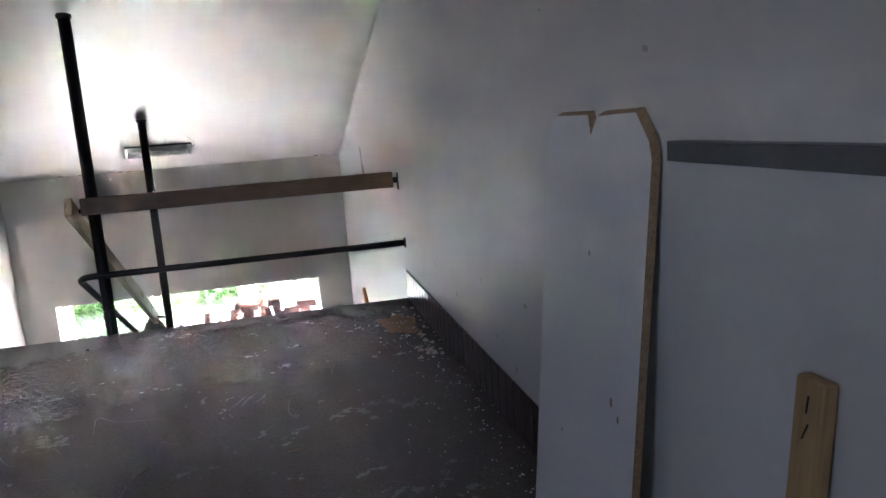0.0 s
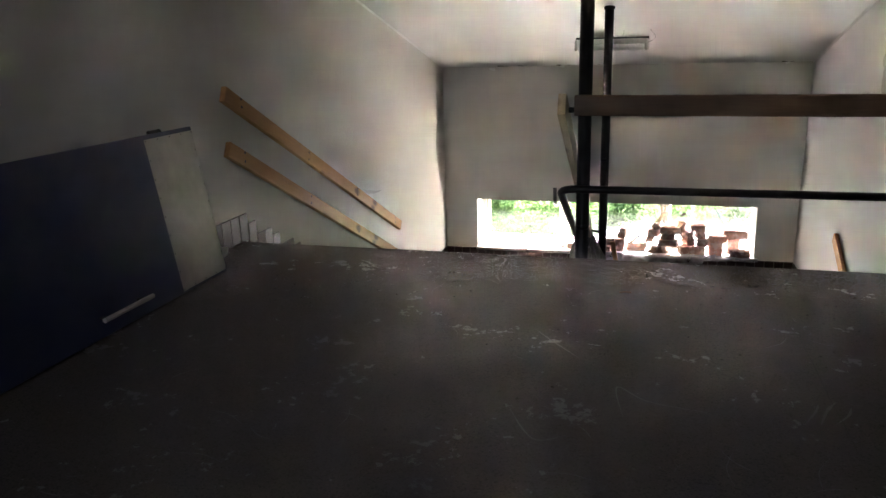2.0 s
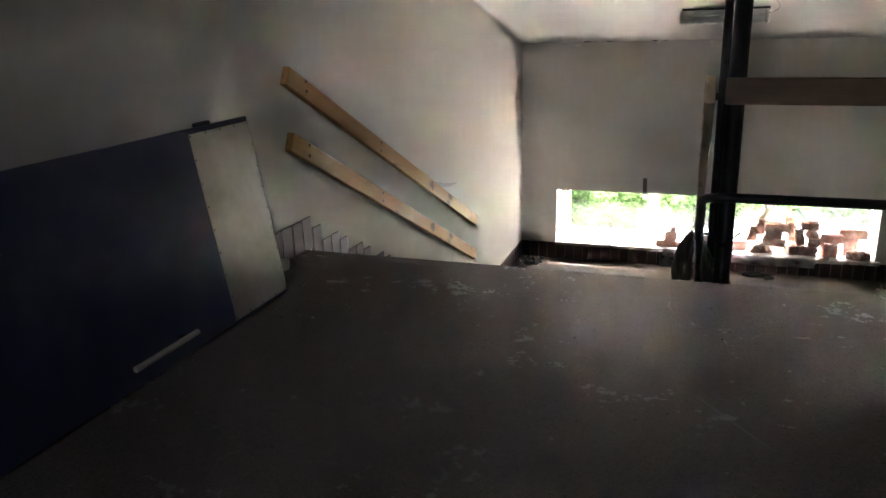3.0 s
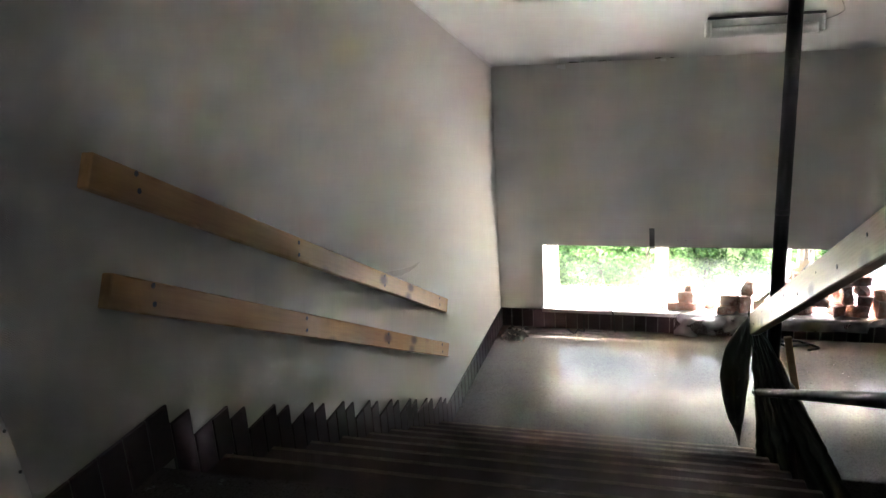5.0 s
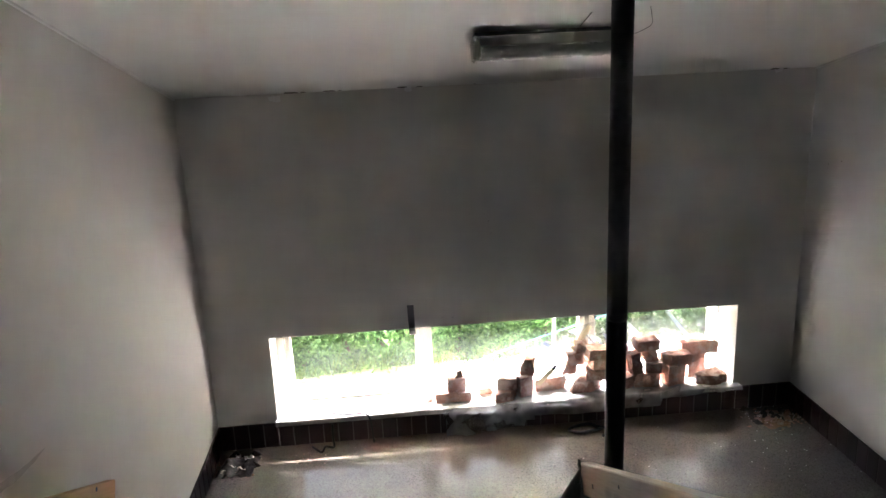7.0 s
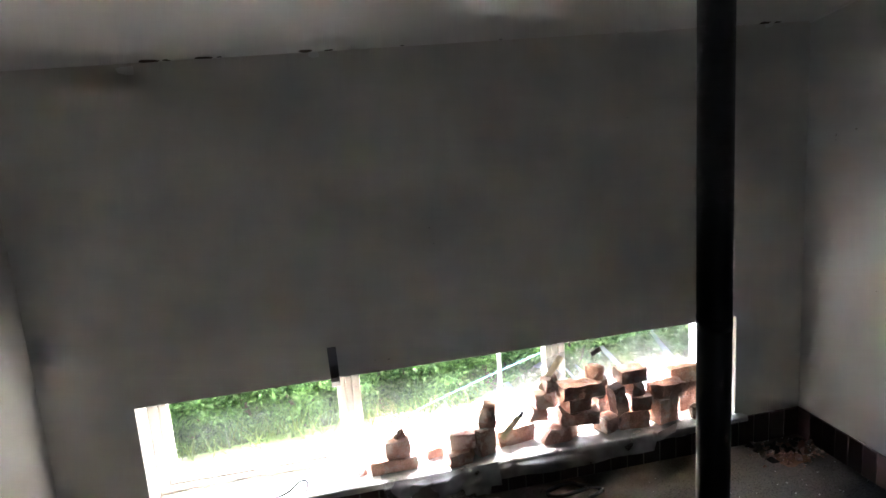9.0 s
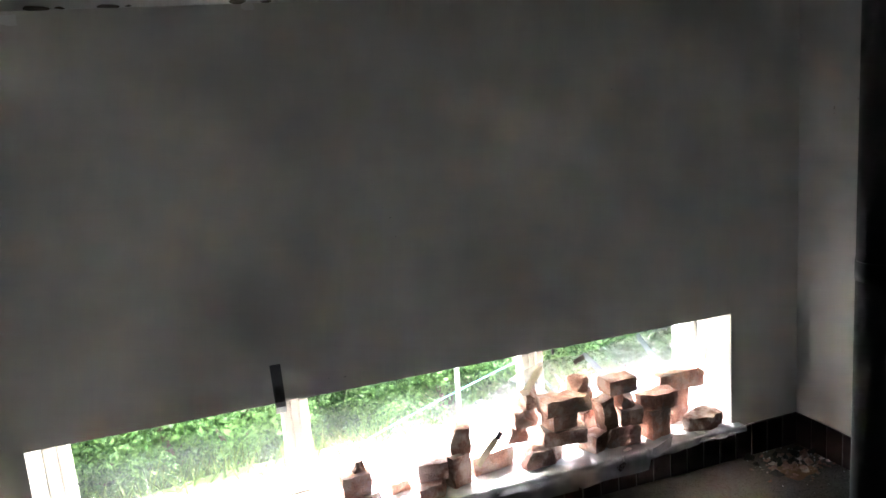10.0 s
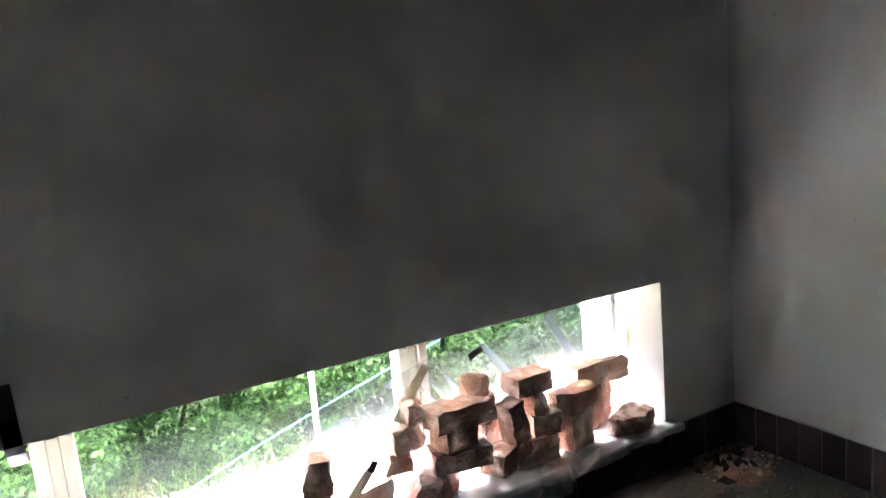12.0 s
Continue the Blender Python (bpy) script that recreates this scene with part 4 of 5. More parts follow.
def lay(par, x, y, z, rz, sz=1.0):
    ob = new("tile", TILE)
    ob.matrix_basis = pose(x, y, z, 0, 0, rz) @ Matrix.Diagonal((1, 1, sz, 1))
    ob.parent = par


SKL = "dark brown glazed upright tiles along the wall foot"
s_b = skirting("skirting_back", SKL)
n = round((XR - XL) / TP)
for i in range(n):
    lay(s_b, XL + (i + 0.5) * (XR - XL) / n, YB, ZM, 0)
part("grout", box_bm(XL, XR, YB - 0.008, YB, ZM, ZM + TH - 0.002), M_GROUT, s_b)
s_r = skirting("skirting_right", SKL)
for i in range(21):
    lay(s_r, XR, YB - 0.014 - (i + 0.5) * TP, ZM, -90)
part("grout", box_bm(XR - 0.008, XR, YM, YB - 0.008, ZM, ZM + TH - 0.002), M_GROUT, s_r)
s_rl = skirting("skirting_landing_right", SKL)
for i in range(42):
    lay(s_rl, XR, EDGE - 0.01 - (i + 0.5) * TP, ZL, -90, 1.1)
part("grout", box_bm(XR - 0.008, XR, EDGE - 43 * TP, EDGE - 0.01, ZL, ZL + 1.1 * TH - 0.002), M_GROUT, s_rl)
s_l = skirting("skirting_stair", "dark brown glazed tiles stepping down along the stair wall")
for i in range(12):
    lay(s_l, XL, 5.345 - (i + 0.5) * TP, ZL - 0.012, 90)
part("grout", box_bm(XL, XL + 0.008, 5.345 - 12 * TP, 5.345, ZL, ZL + TH - 0.016), M_GROUT, s_l)
for k in range(STEPS - 1):
    y0, dz = 5.345 + TREAD * k, -RISE * k
    lay(s_l, XL, y0 + 0.5 * TP, 0.070 + dz - 0.27, 90, 0.27 / TH)
    for j in (1, 2):
        lay(s_l, XL, y0 + (j + 0.5) * TP, -0.028 + dz - TH, 90)
    bm = bmesh.new()
    box(bm, XL, XL + 0.008, y0, y0 + TP, 0.068 + dz - 0.25, 0.068 + dz)
    box(bm, XL, XL + 0.008, y0 + TP, y0 + 3 * TP, -0.030 + dz - 0.18, -0.030 + dz)
    part("grout", bm, M_GROUT, s_l)
ys = 5.345 + TREAD * (STEPS - 1)
lay(s_l, XL, ys + 0.5 * TP, 0.070 - RISE * 9 - 0.27, 90, 0.27 / TH)
n = int((YB - 0.014 - ys - TP) / TP)
for i in range(n + 1):
    lay(s_l, XL, ys + TP * (i + 1.5), ZM, 90)
part("grout", box_bm(XL, XL + 0.008, ys + TP, YB - 0.008, ZM, ZM + TH - 0.002), M_GROUT, s_l)
s_q = skirting("skirting_lower_stair", "dark brown glazed tiles stepping down along the lower flight")
for k in range(8):
    for j in range(3):
        lay(s_q, XR, YM - 0.01 - (3 * k + j + 0.5) * TP, ZM - RISE * (k + 1) + 0.05, -90)

# ---- bricks on the sill ----
SILL = WZ0 + 0.017


def brick_mesh(l, w, h, seed, broken):
    """A hand-made brick with worn edges; broken ones lose corners and ends."""
    rr = random.Random(seed)
    bm = bmesh.new()
    box(bm, -l / 2, l / 2, -w / 2, w / 2, 0, h)
    bmesh.ops.subdivide_edges(bm, edges=bm.edges[:], cuts=5, use_grid_fill=True)
    off = Vector((seed * 3.7, seed * 1.3, seed * 2.1))
    for _ in range(broken):
        n = Vector((rr.choice((-1, 1)) * rr.uniform(0.4, 1), rr.uniform(-1, 1), rr.uniform(-0.1, 1))).normalized()
        c = Vector((n.x * l * 0.5, n.y * w * 0.5, h * 0.5 + n.z * h * 0.5)) * rr.uniform(0.62, 0.85)
        c.z = h * 0.5 + n.z * h * 0.33
        geo = bm.verts[:] + bm.edges[:] + bm.faces[:]
        r = bmesh.ops.bisect_plane(bm, geom=geo, plane_co=c, plane_no=n, clear_outer=True)
        es = [e for e in r["geom_cut"] if isinstance(e, bmesh.types.BMEdge)]
        if es:
            bmesh.ops.contextual_create(bm, geom=es)
    bmesh.ops.triangulate(bm, faces=bm.faces[:])
    lo = min(v.co.z for v in bm.verts)
    for v in bm.verts:
        p = v.co * 22 + off
        a = 0.0085 + (0.005 if broken else 0)
        d = Vector((noise.noise(p), noise.noise(p + Vector((9, 0, 0))), noise.noise(p + Vector((0, 9, 0)))))
        if v.co.z < lo + 0.002:
            d.z = 0
        e_ = Vector((noise.noise(p * 3.1), noise.noise(p * 3.1 + Vector((5, 0, 0))), noise.noise(p * 3.1 + Vector((0, 5, 0)))))
        if v.co.z < lo + 0.002:
            e_.z = 0
        v.co += d * a + e_ * 0.0022
    return finish("brick", bm, M_BRICK)


BR_L = {
    'whole': "old red brick with mortar crust, stacked on the sill",
    'broken': "broken old red brick with rough faces, stacked on the sill",
    'rubble': "small broken lump of red brick on the sill",
}
# x, y, height over the sill, length, width, height, turn, lean, tip, breaks, sort
BRICKS = (
    (-0.415, 10.350, 0.000, .255, .12, .070, 4, 0, 0, 0, 'whole'),
    (-0.385, 10.355, 0.072, .135, .11, .100, -6, 0, 0, 0, 'whole'),
    (-0.367, 10.350, 0.175, .055, .05, .045, 20, 0, 0, 2, 'rubble'),
    (-0.600, 10.340, 0.000, .06, .05, .060, 10, 0, 0, 2, 'rubble'),
    (-0.165, 10.400, 0.000, .11, .07, .065, 15, 0, 6, 2, 'rubble'),
    (-0.035, 10.290, 0.000, .185, .12, .070, 6, 0, 0, 1, 'broken'),
    (-0.018, 10.330, 0.072, .140, .115, .085, -5, 0, 0, 0, 'whole'),
    (0.105, 10.345, 0.000, .100, .11, .155, 6, 0, 0, 0, 'whole'),
    (0.138, 10.350, 0.158, .098, .10, .125, -12, 0, 0, 1, 'broken'),
    (0.300, 10.410, 0.000, .240, .11, .100, 3, 0, 0, 0, 'whole'),
    (0.455, 10.430, 0.102, .120, .09, .080, 2, 0, 0, 1, 'broken'),
    (0.580, 10.345, 0.000, .265, .13, .085, -5, 0, 0, 2, 'broken'),
    (0.510, 10.410, 0.184, .150, .10, .085, 12, 0, 0, 2, 'broken'),
    (0.555, 10.420, 0.271, .100, .09, .075, 0, 0, 0, 1, 'broken'),
    (0.685, 10.335, 0.087, .220, .12, .075, -4, 0, 0, 0, 'whole'),
    (0.675, 10.345, 0.164, .145, .11, .078, 3, 0, 0, 0, 'broken'),
    (0.700, 10.338, 0.244, .245, .12, .080, 4, 0, 0, 1, 'whole'),
    (0.870, 10.350, 0.000, .125, .11, .085, 14, 0, 0, 0, 'whole'),
    (0.885, 10.445, 0.000, .105, .08, .085, -15, 0, 0, 1, 'broken'),
    (0.868, 10.440, 0.087, .095, .08, .092, 12, 0, 0, 1, 'broken'),
    (0.862, 10.440, 0.182, .085, .08, .105, 10, 0, 0, 1, 'broken'),
    (0.832, 10.440, 0.289, .085, .08, .075, 0, 0, 0, 1, 'broken'),
    (1.020, 10.350, 0.000, .185, .12, .100, 5, 0, 0, 2, 'broken'),
    (0.945, 10.335, 0.104, .080, .085, .165, 2, -10, 0, 0, 'whole'),
    (1.078, 10.345, 0.102, .115, .11, .085, -8, 0, 0, 0, 'whole'),
    (1.055, 10.360, 0.189, .112, .10, .088, 10, 0, 0, 2, 'broken'),
    (1.020, 10.350, 0.281, .165, .11, .075, 8, 0, 0, 0, 'whole'),
    (1.225, 10.340, 0.000, .145, .11, .150, 4, 0, 0, 0, 'whole'),
    (1.245, 10.335, 0.152, .200, .11, .082, 10, 0, 0, 1, 'broken'),
    (1.425, 10.440, 0.000, .140, .08, .180, 3, 0, 0, 0, 'whole'),
    (1.450, 10.440, 0.183, .275, .09, .100, 3, 0, 0, 1, 'whole'),
    (1.495, 10.290, 0.000, .200, .12, .075, 14, 0, 0, 2, 'broken'),
)
for i, (x, y, dz, l, w, h, rz, lean_, tip, brk, sort) in enumerate(BRICKS):
    ob = new("brick", brick_mesh(l, w, h, 11 + i, brk))
    ob.matrix_basis = pose(x, y, SILL + dz, tip, lean_, rz + (9 if i % 2 else -7) * (0.4 + (i * 7 % 5) / 5))
    tagged(ob, BR_L[sort], "brick", "bricks on the window sill")

# ---- polythene over sill and window ----
def sheet_bm(nu, nv, fn):
    bm = bmesh.new()
    g = [[bm.verts.new(fn(i / nu, j / nv)) for i in range(nu + 1)] for j in range(nv + 1)]
    for j in range(nv):
        for i in range(nu):
            bm.faces.new((g[j][i], g[j][i + 1], g[j + 1][i + 1], g[j + 1][i]))
    return bm


def sill_film(u, v):
    x = -0.50 + 2.19 * u
    flat = 0.325
    hang = 0.05 + 0.06 * abs(math.sin(2.3 * u + 0.4)) + (0.07 if 0.02 < u < 0.27 else 0.0) * math.sin(math.pi * (u - 0.02) / 0.25)
    if u > 0.72:
        hang = 0.03 + 0.05 * (1 - u)
    s = v * (flat + hang)
    wr = noise.noise(Vector((x * 6, s * 8, 1.0))) * 0.010 + noise.noise(Vector((x * 17, s * 15, 4.0))) * 0.005
    if s < flat:
        return (x, 10.515 - s, SILL - 0.0015 + max(0.0, wr) * 1.2 * min(1, s * 20))
    d = s - flat
    a = min(1.0, d / 0.03)
    wave = 0.016 * math.sin(x * 9) + 0.008 * math.sin(x * 23 + 1)
    return (x, 10.19 - 0.012 * a + wave * min(1, d * 8) * 0.7 - abs(wr), SILL + 0.004 - d + wr * 0.5)


f1 = tagged(thing("sill_polythene", 0.6, 10.2, SILL), "clear crumpled polythene sheet spread under the bricks", "plastic sheet")
FLATV = 0.80


def sill_flat(u, v):
    return sill_film(u, v * FLATV)


def sill_edge(u, v):
    return sill_film(u, FLATV + v * (1 - FLATV))


def sill_drape(u, v):
    x = -0.485 + 0.63 * u
    low = 0.195 + 0.018 * math.sin(5 * u + 0.5) - (0.05 if u > 0.9 else 0.0)
    d = v * low
    crease = 0.007 * math.sin(x * 31 + d * 25) + 0.008 * noise.noise(Vector((x * 13, d * 19, 3.0))) + 0.004 * noise.noise(Vector((x * 37, d * 31, 7.0)))
    return (x + 0.02 * (v - 0.5) * math.sin(7 * u), 10.176 - 0.010 * v - crease * min(1, 3 * v + 0.15), SILL + 0.012 - d)


under(f1, part("sheet", sheet_bm(150, 22, sill_flat), M_FILM, smooth=True))
under(f1, part("hanging_edge", sheet_bm(150, 8, sill_edge), M_FILM, smooth=True))
under(f1, part("hanging_corner", sheet_bm(56, 20, sill_drape), M_FILM, label="grey see-through polythene corner hanging over the tiles", smooth=True))


def top_line(x):
    pts = ((-0.62, -1.36), (-0.47, -1.31), (0.0, -1.165), (0.44, -0.985), (0.635, -0.905), (0.83, -0.915), (1.0, -0.90), (1.32, -0.835), (1.60, -0.80))
    for (a, za), (b, zb) in zip(pts, pts[1:]):
        if x <= b:
            return za + (zb - za) * max(0, (x - a) / (b - a))
    return pts[-1][1]


def win_film(u, v):
    x = -0.60 + 2.20 * u
    zt = top_line(x)
    z = zt + (SILL + 0.006 - zt) * v
    fold = 0.014 * math.sin(x * 21 + z * 9) * min(1, 4 * (1 - v) + 0.2) + 0.012 * noise.noise(Vector((x * 4, z * 7, 2.0))) + 0.008 * math.sin((x - 1.1) * 34 + (z + 1) * 16) * (1 if x > 0.8 else 0.3)
    return (x + 0.01 * noise.noise(Vector((x * 8, z * 8, 5.0))), 10.455 + 0.045 * v + min(0.010, fold), z)


f2 = tagged(thing("window_polythene", 0.6, 10.4, SILL), "clear polythene sheet taped over part of the window", "plastic sheet")
under(f2, part("sheet", sheet_bm(120, 24, win_film), M_FILM2, smooth=True))


def reveal_film(u, v):
    z = -0.80 - 0.50 * v
    w = 0.02 + 0.09 * math.sin(math.pi * min(1, v * 1.1)) ** 2 + 0.03 * v
    return (1.628 + 0.012 * math.sin(9 * v + 7 * u) - 0.02 * u, 10.51 - u * w, z)


under(f2, part("side_flap", sheet_bm(8, 22, reveal_film), M_FILM2, smooth=True))


def lump(u, v):
    a = 2 * math.pi * u
    r = 0.13 * (0.35 + 0.65 * math.sin(math.pi * (0.08 + 0.92 * v) * 0.62)) * (1 + 0.3 * noise.noise(Vector((math.cos(a) * 2, math.sin(a) * 2, v * 4))))
    if v > 0.9:
        r *= 0.55
    return (-0.70 + math.cos(a) * r * 1.2, 10.285 + math.sin(a) * r * 0.62, SILL + 0.006 + 0.13 * v + 0.012 * noise.noise(Vector((math.cos(a) * 5, math.sin(a) * 5, v * 9))))


lp = tagged(thing("plastic_wrap", -0.7, 10.285, SILL), "crumpled clear plastic wrap lying on the sill", "plastic wrap")
under(lp, part("wrap", sheet_bm(40, 14, lump), M_FILM, smooth=True))


def strip(name, a, b, w, material, label, category, across=(0, 0, 1)):
    """A slightly curled strip of tape from a to b."""
    a, b, ac = Vector(a), Vector(b), Vector(across).normalized() * w / 2
    bm = bmesh.new()
    rows_ = []
    nrm = (b - a).cross(ac).normalized()
    for k in range(9):
        s = k / 8
        p = a.lerp(b, s) + nrm * 0.003 * math.sin(5 * s)
        rows_.append((bm.verts.new(p - ac), bm.verts.new(p + nrm * 0.002), bm.verts.new(p + ac)))
    for p, q in zip(rows_, rows_[1:]):
        bm.faces.new((p[0], p[1], q[1], q[0]))
        bm.faces.new((p[1], p[2], q[2], q[1]))
    return tagged(part(name, bm, material), label, category, "tape strips on the polythene")


TL_ = "cream masking tape strip holding the polythene"
strip("masking_tape", (0.488, 10.425, -1.11), (0.622, 10.425, -0.925), 0.040, M_TAPE, TL_, "tape", (0.8, 0, -0.6))
strip("masking_tape", (0.205, 10.300, -1.310), (0.325, 10.330, -1.20), 0.036, M_TAPE, TL_, "tape", (0.66, 0, -0.74))
strip("masking_tape", (0.815, 10.425, -0.945), (0.873, 10.425, -0.915), 0.03, M_HOLE, "small brown tape scrap on the polythene", "tape", (0.4, 0, -0.9))
strip("masking_tape", (1.325, 10.485, -0.785), (1.327, 10.482, -0.845), 0.045, M_TAPE, TL_, "tape", (1, 0, 0))
strip("masking_tape", (1.10, 10.178, -1.405), (1.22, 10.176, -1.365), 0.055, M_FILM, "clear tape strip on the sill polythene edge", "tape", (0.2, 0, 1))
strip("masking_tape", (1.622, 10.42, -1.00), (1.615, 10.40, -1.09), 0.03, M_TAPE, TL_, "tape", (0, 1, 0))
tagged(part("tape_end", box_bm(-0.012, 0.016, -0.004, 0.004, -0.02, 0.02, bevel=0.002), M_CABLE), "black rolled end of a tape strip", "tape").matrix_world = pose(0.332, 10.327, -1.192, 0, 35, 10)

# ---- cables ----
def cable(pts, label, r=0.0065, n=5):
    tagged(part("cable", tube_bm(bend(pts, 0.06, n), r, 8), M_CABLE, smooth=True), label, "cable", "loose cables")


cable([(-1.36, 10.30, SILL + 0.004), (-1.22, 10.235, SILL + 0.006), (-1.03, 10.205, SILL + 0.010), (-1.012, 10.188, -1.46), (-1.005, 10.185, -1.57), (-1.0, 10.175, ZM + 0.006)], "black cable hanging over the sill edge")
cable([(-1.12, 10.225, SILL + 0.006), (-1.0, 10.215, SILL + 0.03), (-0.92, 10.235, SILL + 0.085), (-0.885, 10.24, SILL + 0.07), (-0.90, 10.235, SILL + 0.012)], "black cable loop standing up on the sill")
cable([(-1.285, 10.195, SILL - 0.045), (-1.288, 10.17, -1.53), (-1.275, 10.14, ZM + 0.005), (-1.34, 10.10, ZM + 0.05), (-1.36, 10.08, ZM + 0.005), (-1.43, 10.12, ZM + 0.04)], "black cable curling on the floor", 0.008)
loop = [(0.40 + 0.1 + 0.11 * math.cos(a) * (1 - 0.2 * math.sin(3 * a)), 10.11 + 0.055 * math.sin(a), ZM + 0.006 + 0.014 * abs(math.sin(1.5 * a))) for a in [k * 0.5 for k in range(27)]]
loop += [(0.66, 10.07, ZM + 0.02), (0.70, 10.05, ZM + 0.006), (0.60, 10.0, ZM + 0.006)]
cable(loop, "coil of black cable on the floor", 0.011)

# ---- litter ----
M_DUST = mat("brick_dust", (0.33, 0.17, 0.085), (0.20, 0.12, 0.075), rough=0.95, scale=18, fine=120, bump=0.4)
M_BITS = mat("plaster_bits", (0.55, 0.50, 0.44), (0.30, 0.22, 0.16), rough=0.9, scale=30, fine=90, bump=0.3)
M_DARKB = mat("dark_crumbs", (0.06, 0.05, 0.04), (0.03, 0.025, 0.02), rough=0.9, scale=30, fine=90)
M_BEAD = mat("white_beads", (0.75, 0.74, 0.72), (0.65, 0.64, 0.62), rough=0.6, scale=30, fine=90, bump=0.0)


def crumbs(name, spots, material, label, seed, zf):
    """Many small angular crumbs on the floor in one mesh. spots: x, y, spread x, spread y, count, size."""
    rr = random.Random(seed)
    V, F = [], []
    for x, y, sx, sy, cnt, size in spots:
        for _ in range(cnt):
            cx, cy = x + rr.gauss(0, sx), y + rr.gauss(0, sy)
            cx = min(max(cx, XL + 0.02), XR - 0.02)
            cy = min(cy, YB - 0.02) if zf < -1 else min(cy, EDGE - 0.02)
            q = size * rr.uniform(0.4, 1.5)
            a = rr.uniform(0, 6.28)
            b = len(V)
            ca, sa_ = math.cos(a) * q, math.sin(a) * q
            k = rr.uniform(0.4, 1)
            hh = q * rr.uniform(0.5, 1.0)
            for dx_, dy_, dz_ in ((ca, sa_, 0), (-sa_ * k, ca * k, 0), (-ca, -sa_, 0), (sa_ * k, -ca * k, 0), (ca * 0.3, sa_ * 0.2, hh)):
                V.append((cx + dx_, cy + dy_, zf + dz_ + 0.0003))
            F += [(b, b + 1, b + 4), (b + 1, b + 2, b + 4), (b + 2, b + 3, b + 4), (b + 3, b, b + 4), (b + 3, b + 2, b + 1, b)]
    me = bpy.data.meshes.new(name)
    me.from_pydata(V, [], F)
    me.materials.append(material)
    return tagged(new(name, me), label, "litter", kind="stuff")


crumbs("floor_grit", ((0.5, 4.2, 1.0, 0.6, 160, 0.006), (0.0, 3.0, 1.2, 0.9, 120, 0.005), (1.4, 3.6, 0.4, 0.8, 130, 0.006), (-1.2, 4.6, 0.5, 0.4, 60, 0.006), (0.9, 2.6, 0.8, 0.5, 50, 0.005)), M_DARKB, "dark grit scattered on the landing floor", 1, ZL)
crumbs("floor_beads", ((1.97, 3.3, 0.06, 0.6, 90, 0.0045), (1.80, 2.9, 0.12, 0.45, 50, 0.004), (2.0, 2.4, 0.04, 0.2, 25, 0.005), (1.9, 4.3, 0.1, 0.3, 30, 0.006)), M_BEAD, "pale crumbs along the landing wall", 2, ZL)
crumbs("plaster_crumbs", ((1.99, 4.1, 0.05, 0.22, 26, 0.016), (1.88, 4.55, 0.12, 0.12, 30, 0.010), (1.98, 4.8, 0.05, 0.15, 20, 0.012)), M_BITS, "plaster and paint crumbs at the landing edge", 3, ZL)
crumbs("brick_crumbs", ((1.86, 10.03, 0.10, 0.06, 90, 0.013), (1.9, 10.08, 0.06, 0.05, 18, 0.026), (-1.93, 10.02, 0.06, 0.07, 40, 0.012), (-1.25, 10.05, 0.3, 0.05, 30, 0.006)), M_BRICK, "red brick crumbs swept into the corner", 4, ZM)
crumbs("corner_beads", ((1.9, 10.08, 0.09, 0.07, 90, 0.005), (1.75, 9.7, 0.2, 0.2, 30, 0.005), (0.9, 9.3, 0.6, 0.5, 40, 0.004)), M_BEAD, "pale grit on the half landing floor", 5, ZM)
crumbs("corner_scraps", ((1.88, 10.12, 0.1, 0.05, 20, 0.03), (-1.9, 10.06, 0.05, 0.05, 10, 0.03), (0.2, 9.2, 0.9, 0.5, 40, 0.005)), M_DARKB, "dark scraps in the floor corners", 6, ZM)


def stain(name, x, y, rx, ry, z, material, label, seed):
    """A thin uneven spill of dust."""
    rr = random.Random(seed)
    V, F = [(x, y, z + 0.0028)], []
    k = 40
    for i in range(k):
        a = 2 * math.pi * i / k
        q = 0.75 + 0.5 * noise.noise(Vector((math.cos(a) * 1.6, math.sin(a) * 1.6, seed)))
        V.append((min(x + math.cos(a) * rx * q, XR - 0.016), min(y + math.sin(a) * ry * q, YB - 0.016), z + 0.0006))
    for i in range(k):
        F.append((0, 1 + i, 1 + (i + 1) % k))
    me = bpy.data.meshes.new(name)
    me.from_pydata(V, [], F)
    me.materials.append(material)
    tagged(new(name, me), label, "dust", kind="stuff")


stain("dust_spill", 1.90, 4.62, 0.16, 0.26, ZL, M_DUST, "reddish dust spilled at the landing edge", 3)
stain("dust_spill", 1.84, 10.0, 0.17, 0.10, ZM, M_DUST, "reddish brick dust in the corner", 8)


def cloth(u, v):
    x, y = -2.06 + 0.24 * u, 9.86 + 0.24 * v
    return (x + 0.04 * v, y, ZM + 0.004 + 0.03 * abs(noise.noise(Vector((u * 4, v * 4, 9)))) + 0.035 * max(0, math.sin(math.pi * u) * math.sin(math.pi * v)) * (1 + math.sin(9 * u)))


M_CLOTH = mat("dirty_rag", (0.10, 0.088, 0.078), (0.02, 0.018, 0.017), rough=0.95, scale=16, fine=60, bump=0.3)
rag = sheet_bm(24, 20, cloth)
tagged(part("rag", rag, M_CLOTH, smooth=True), "crumpled dirty rag with scraps in the corner", "rag")
rp_ = random.Random(31)
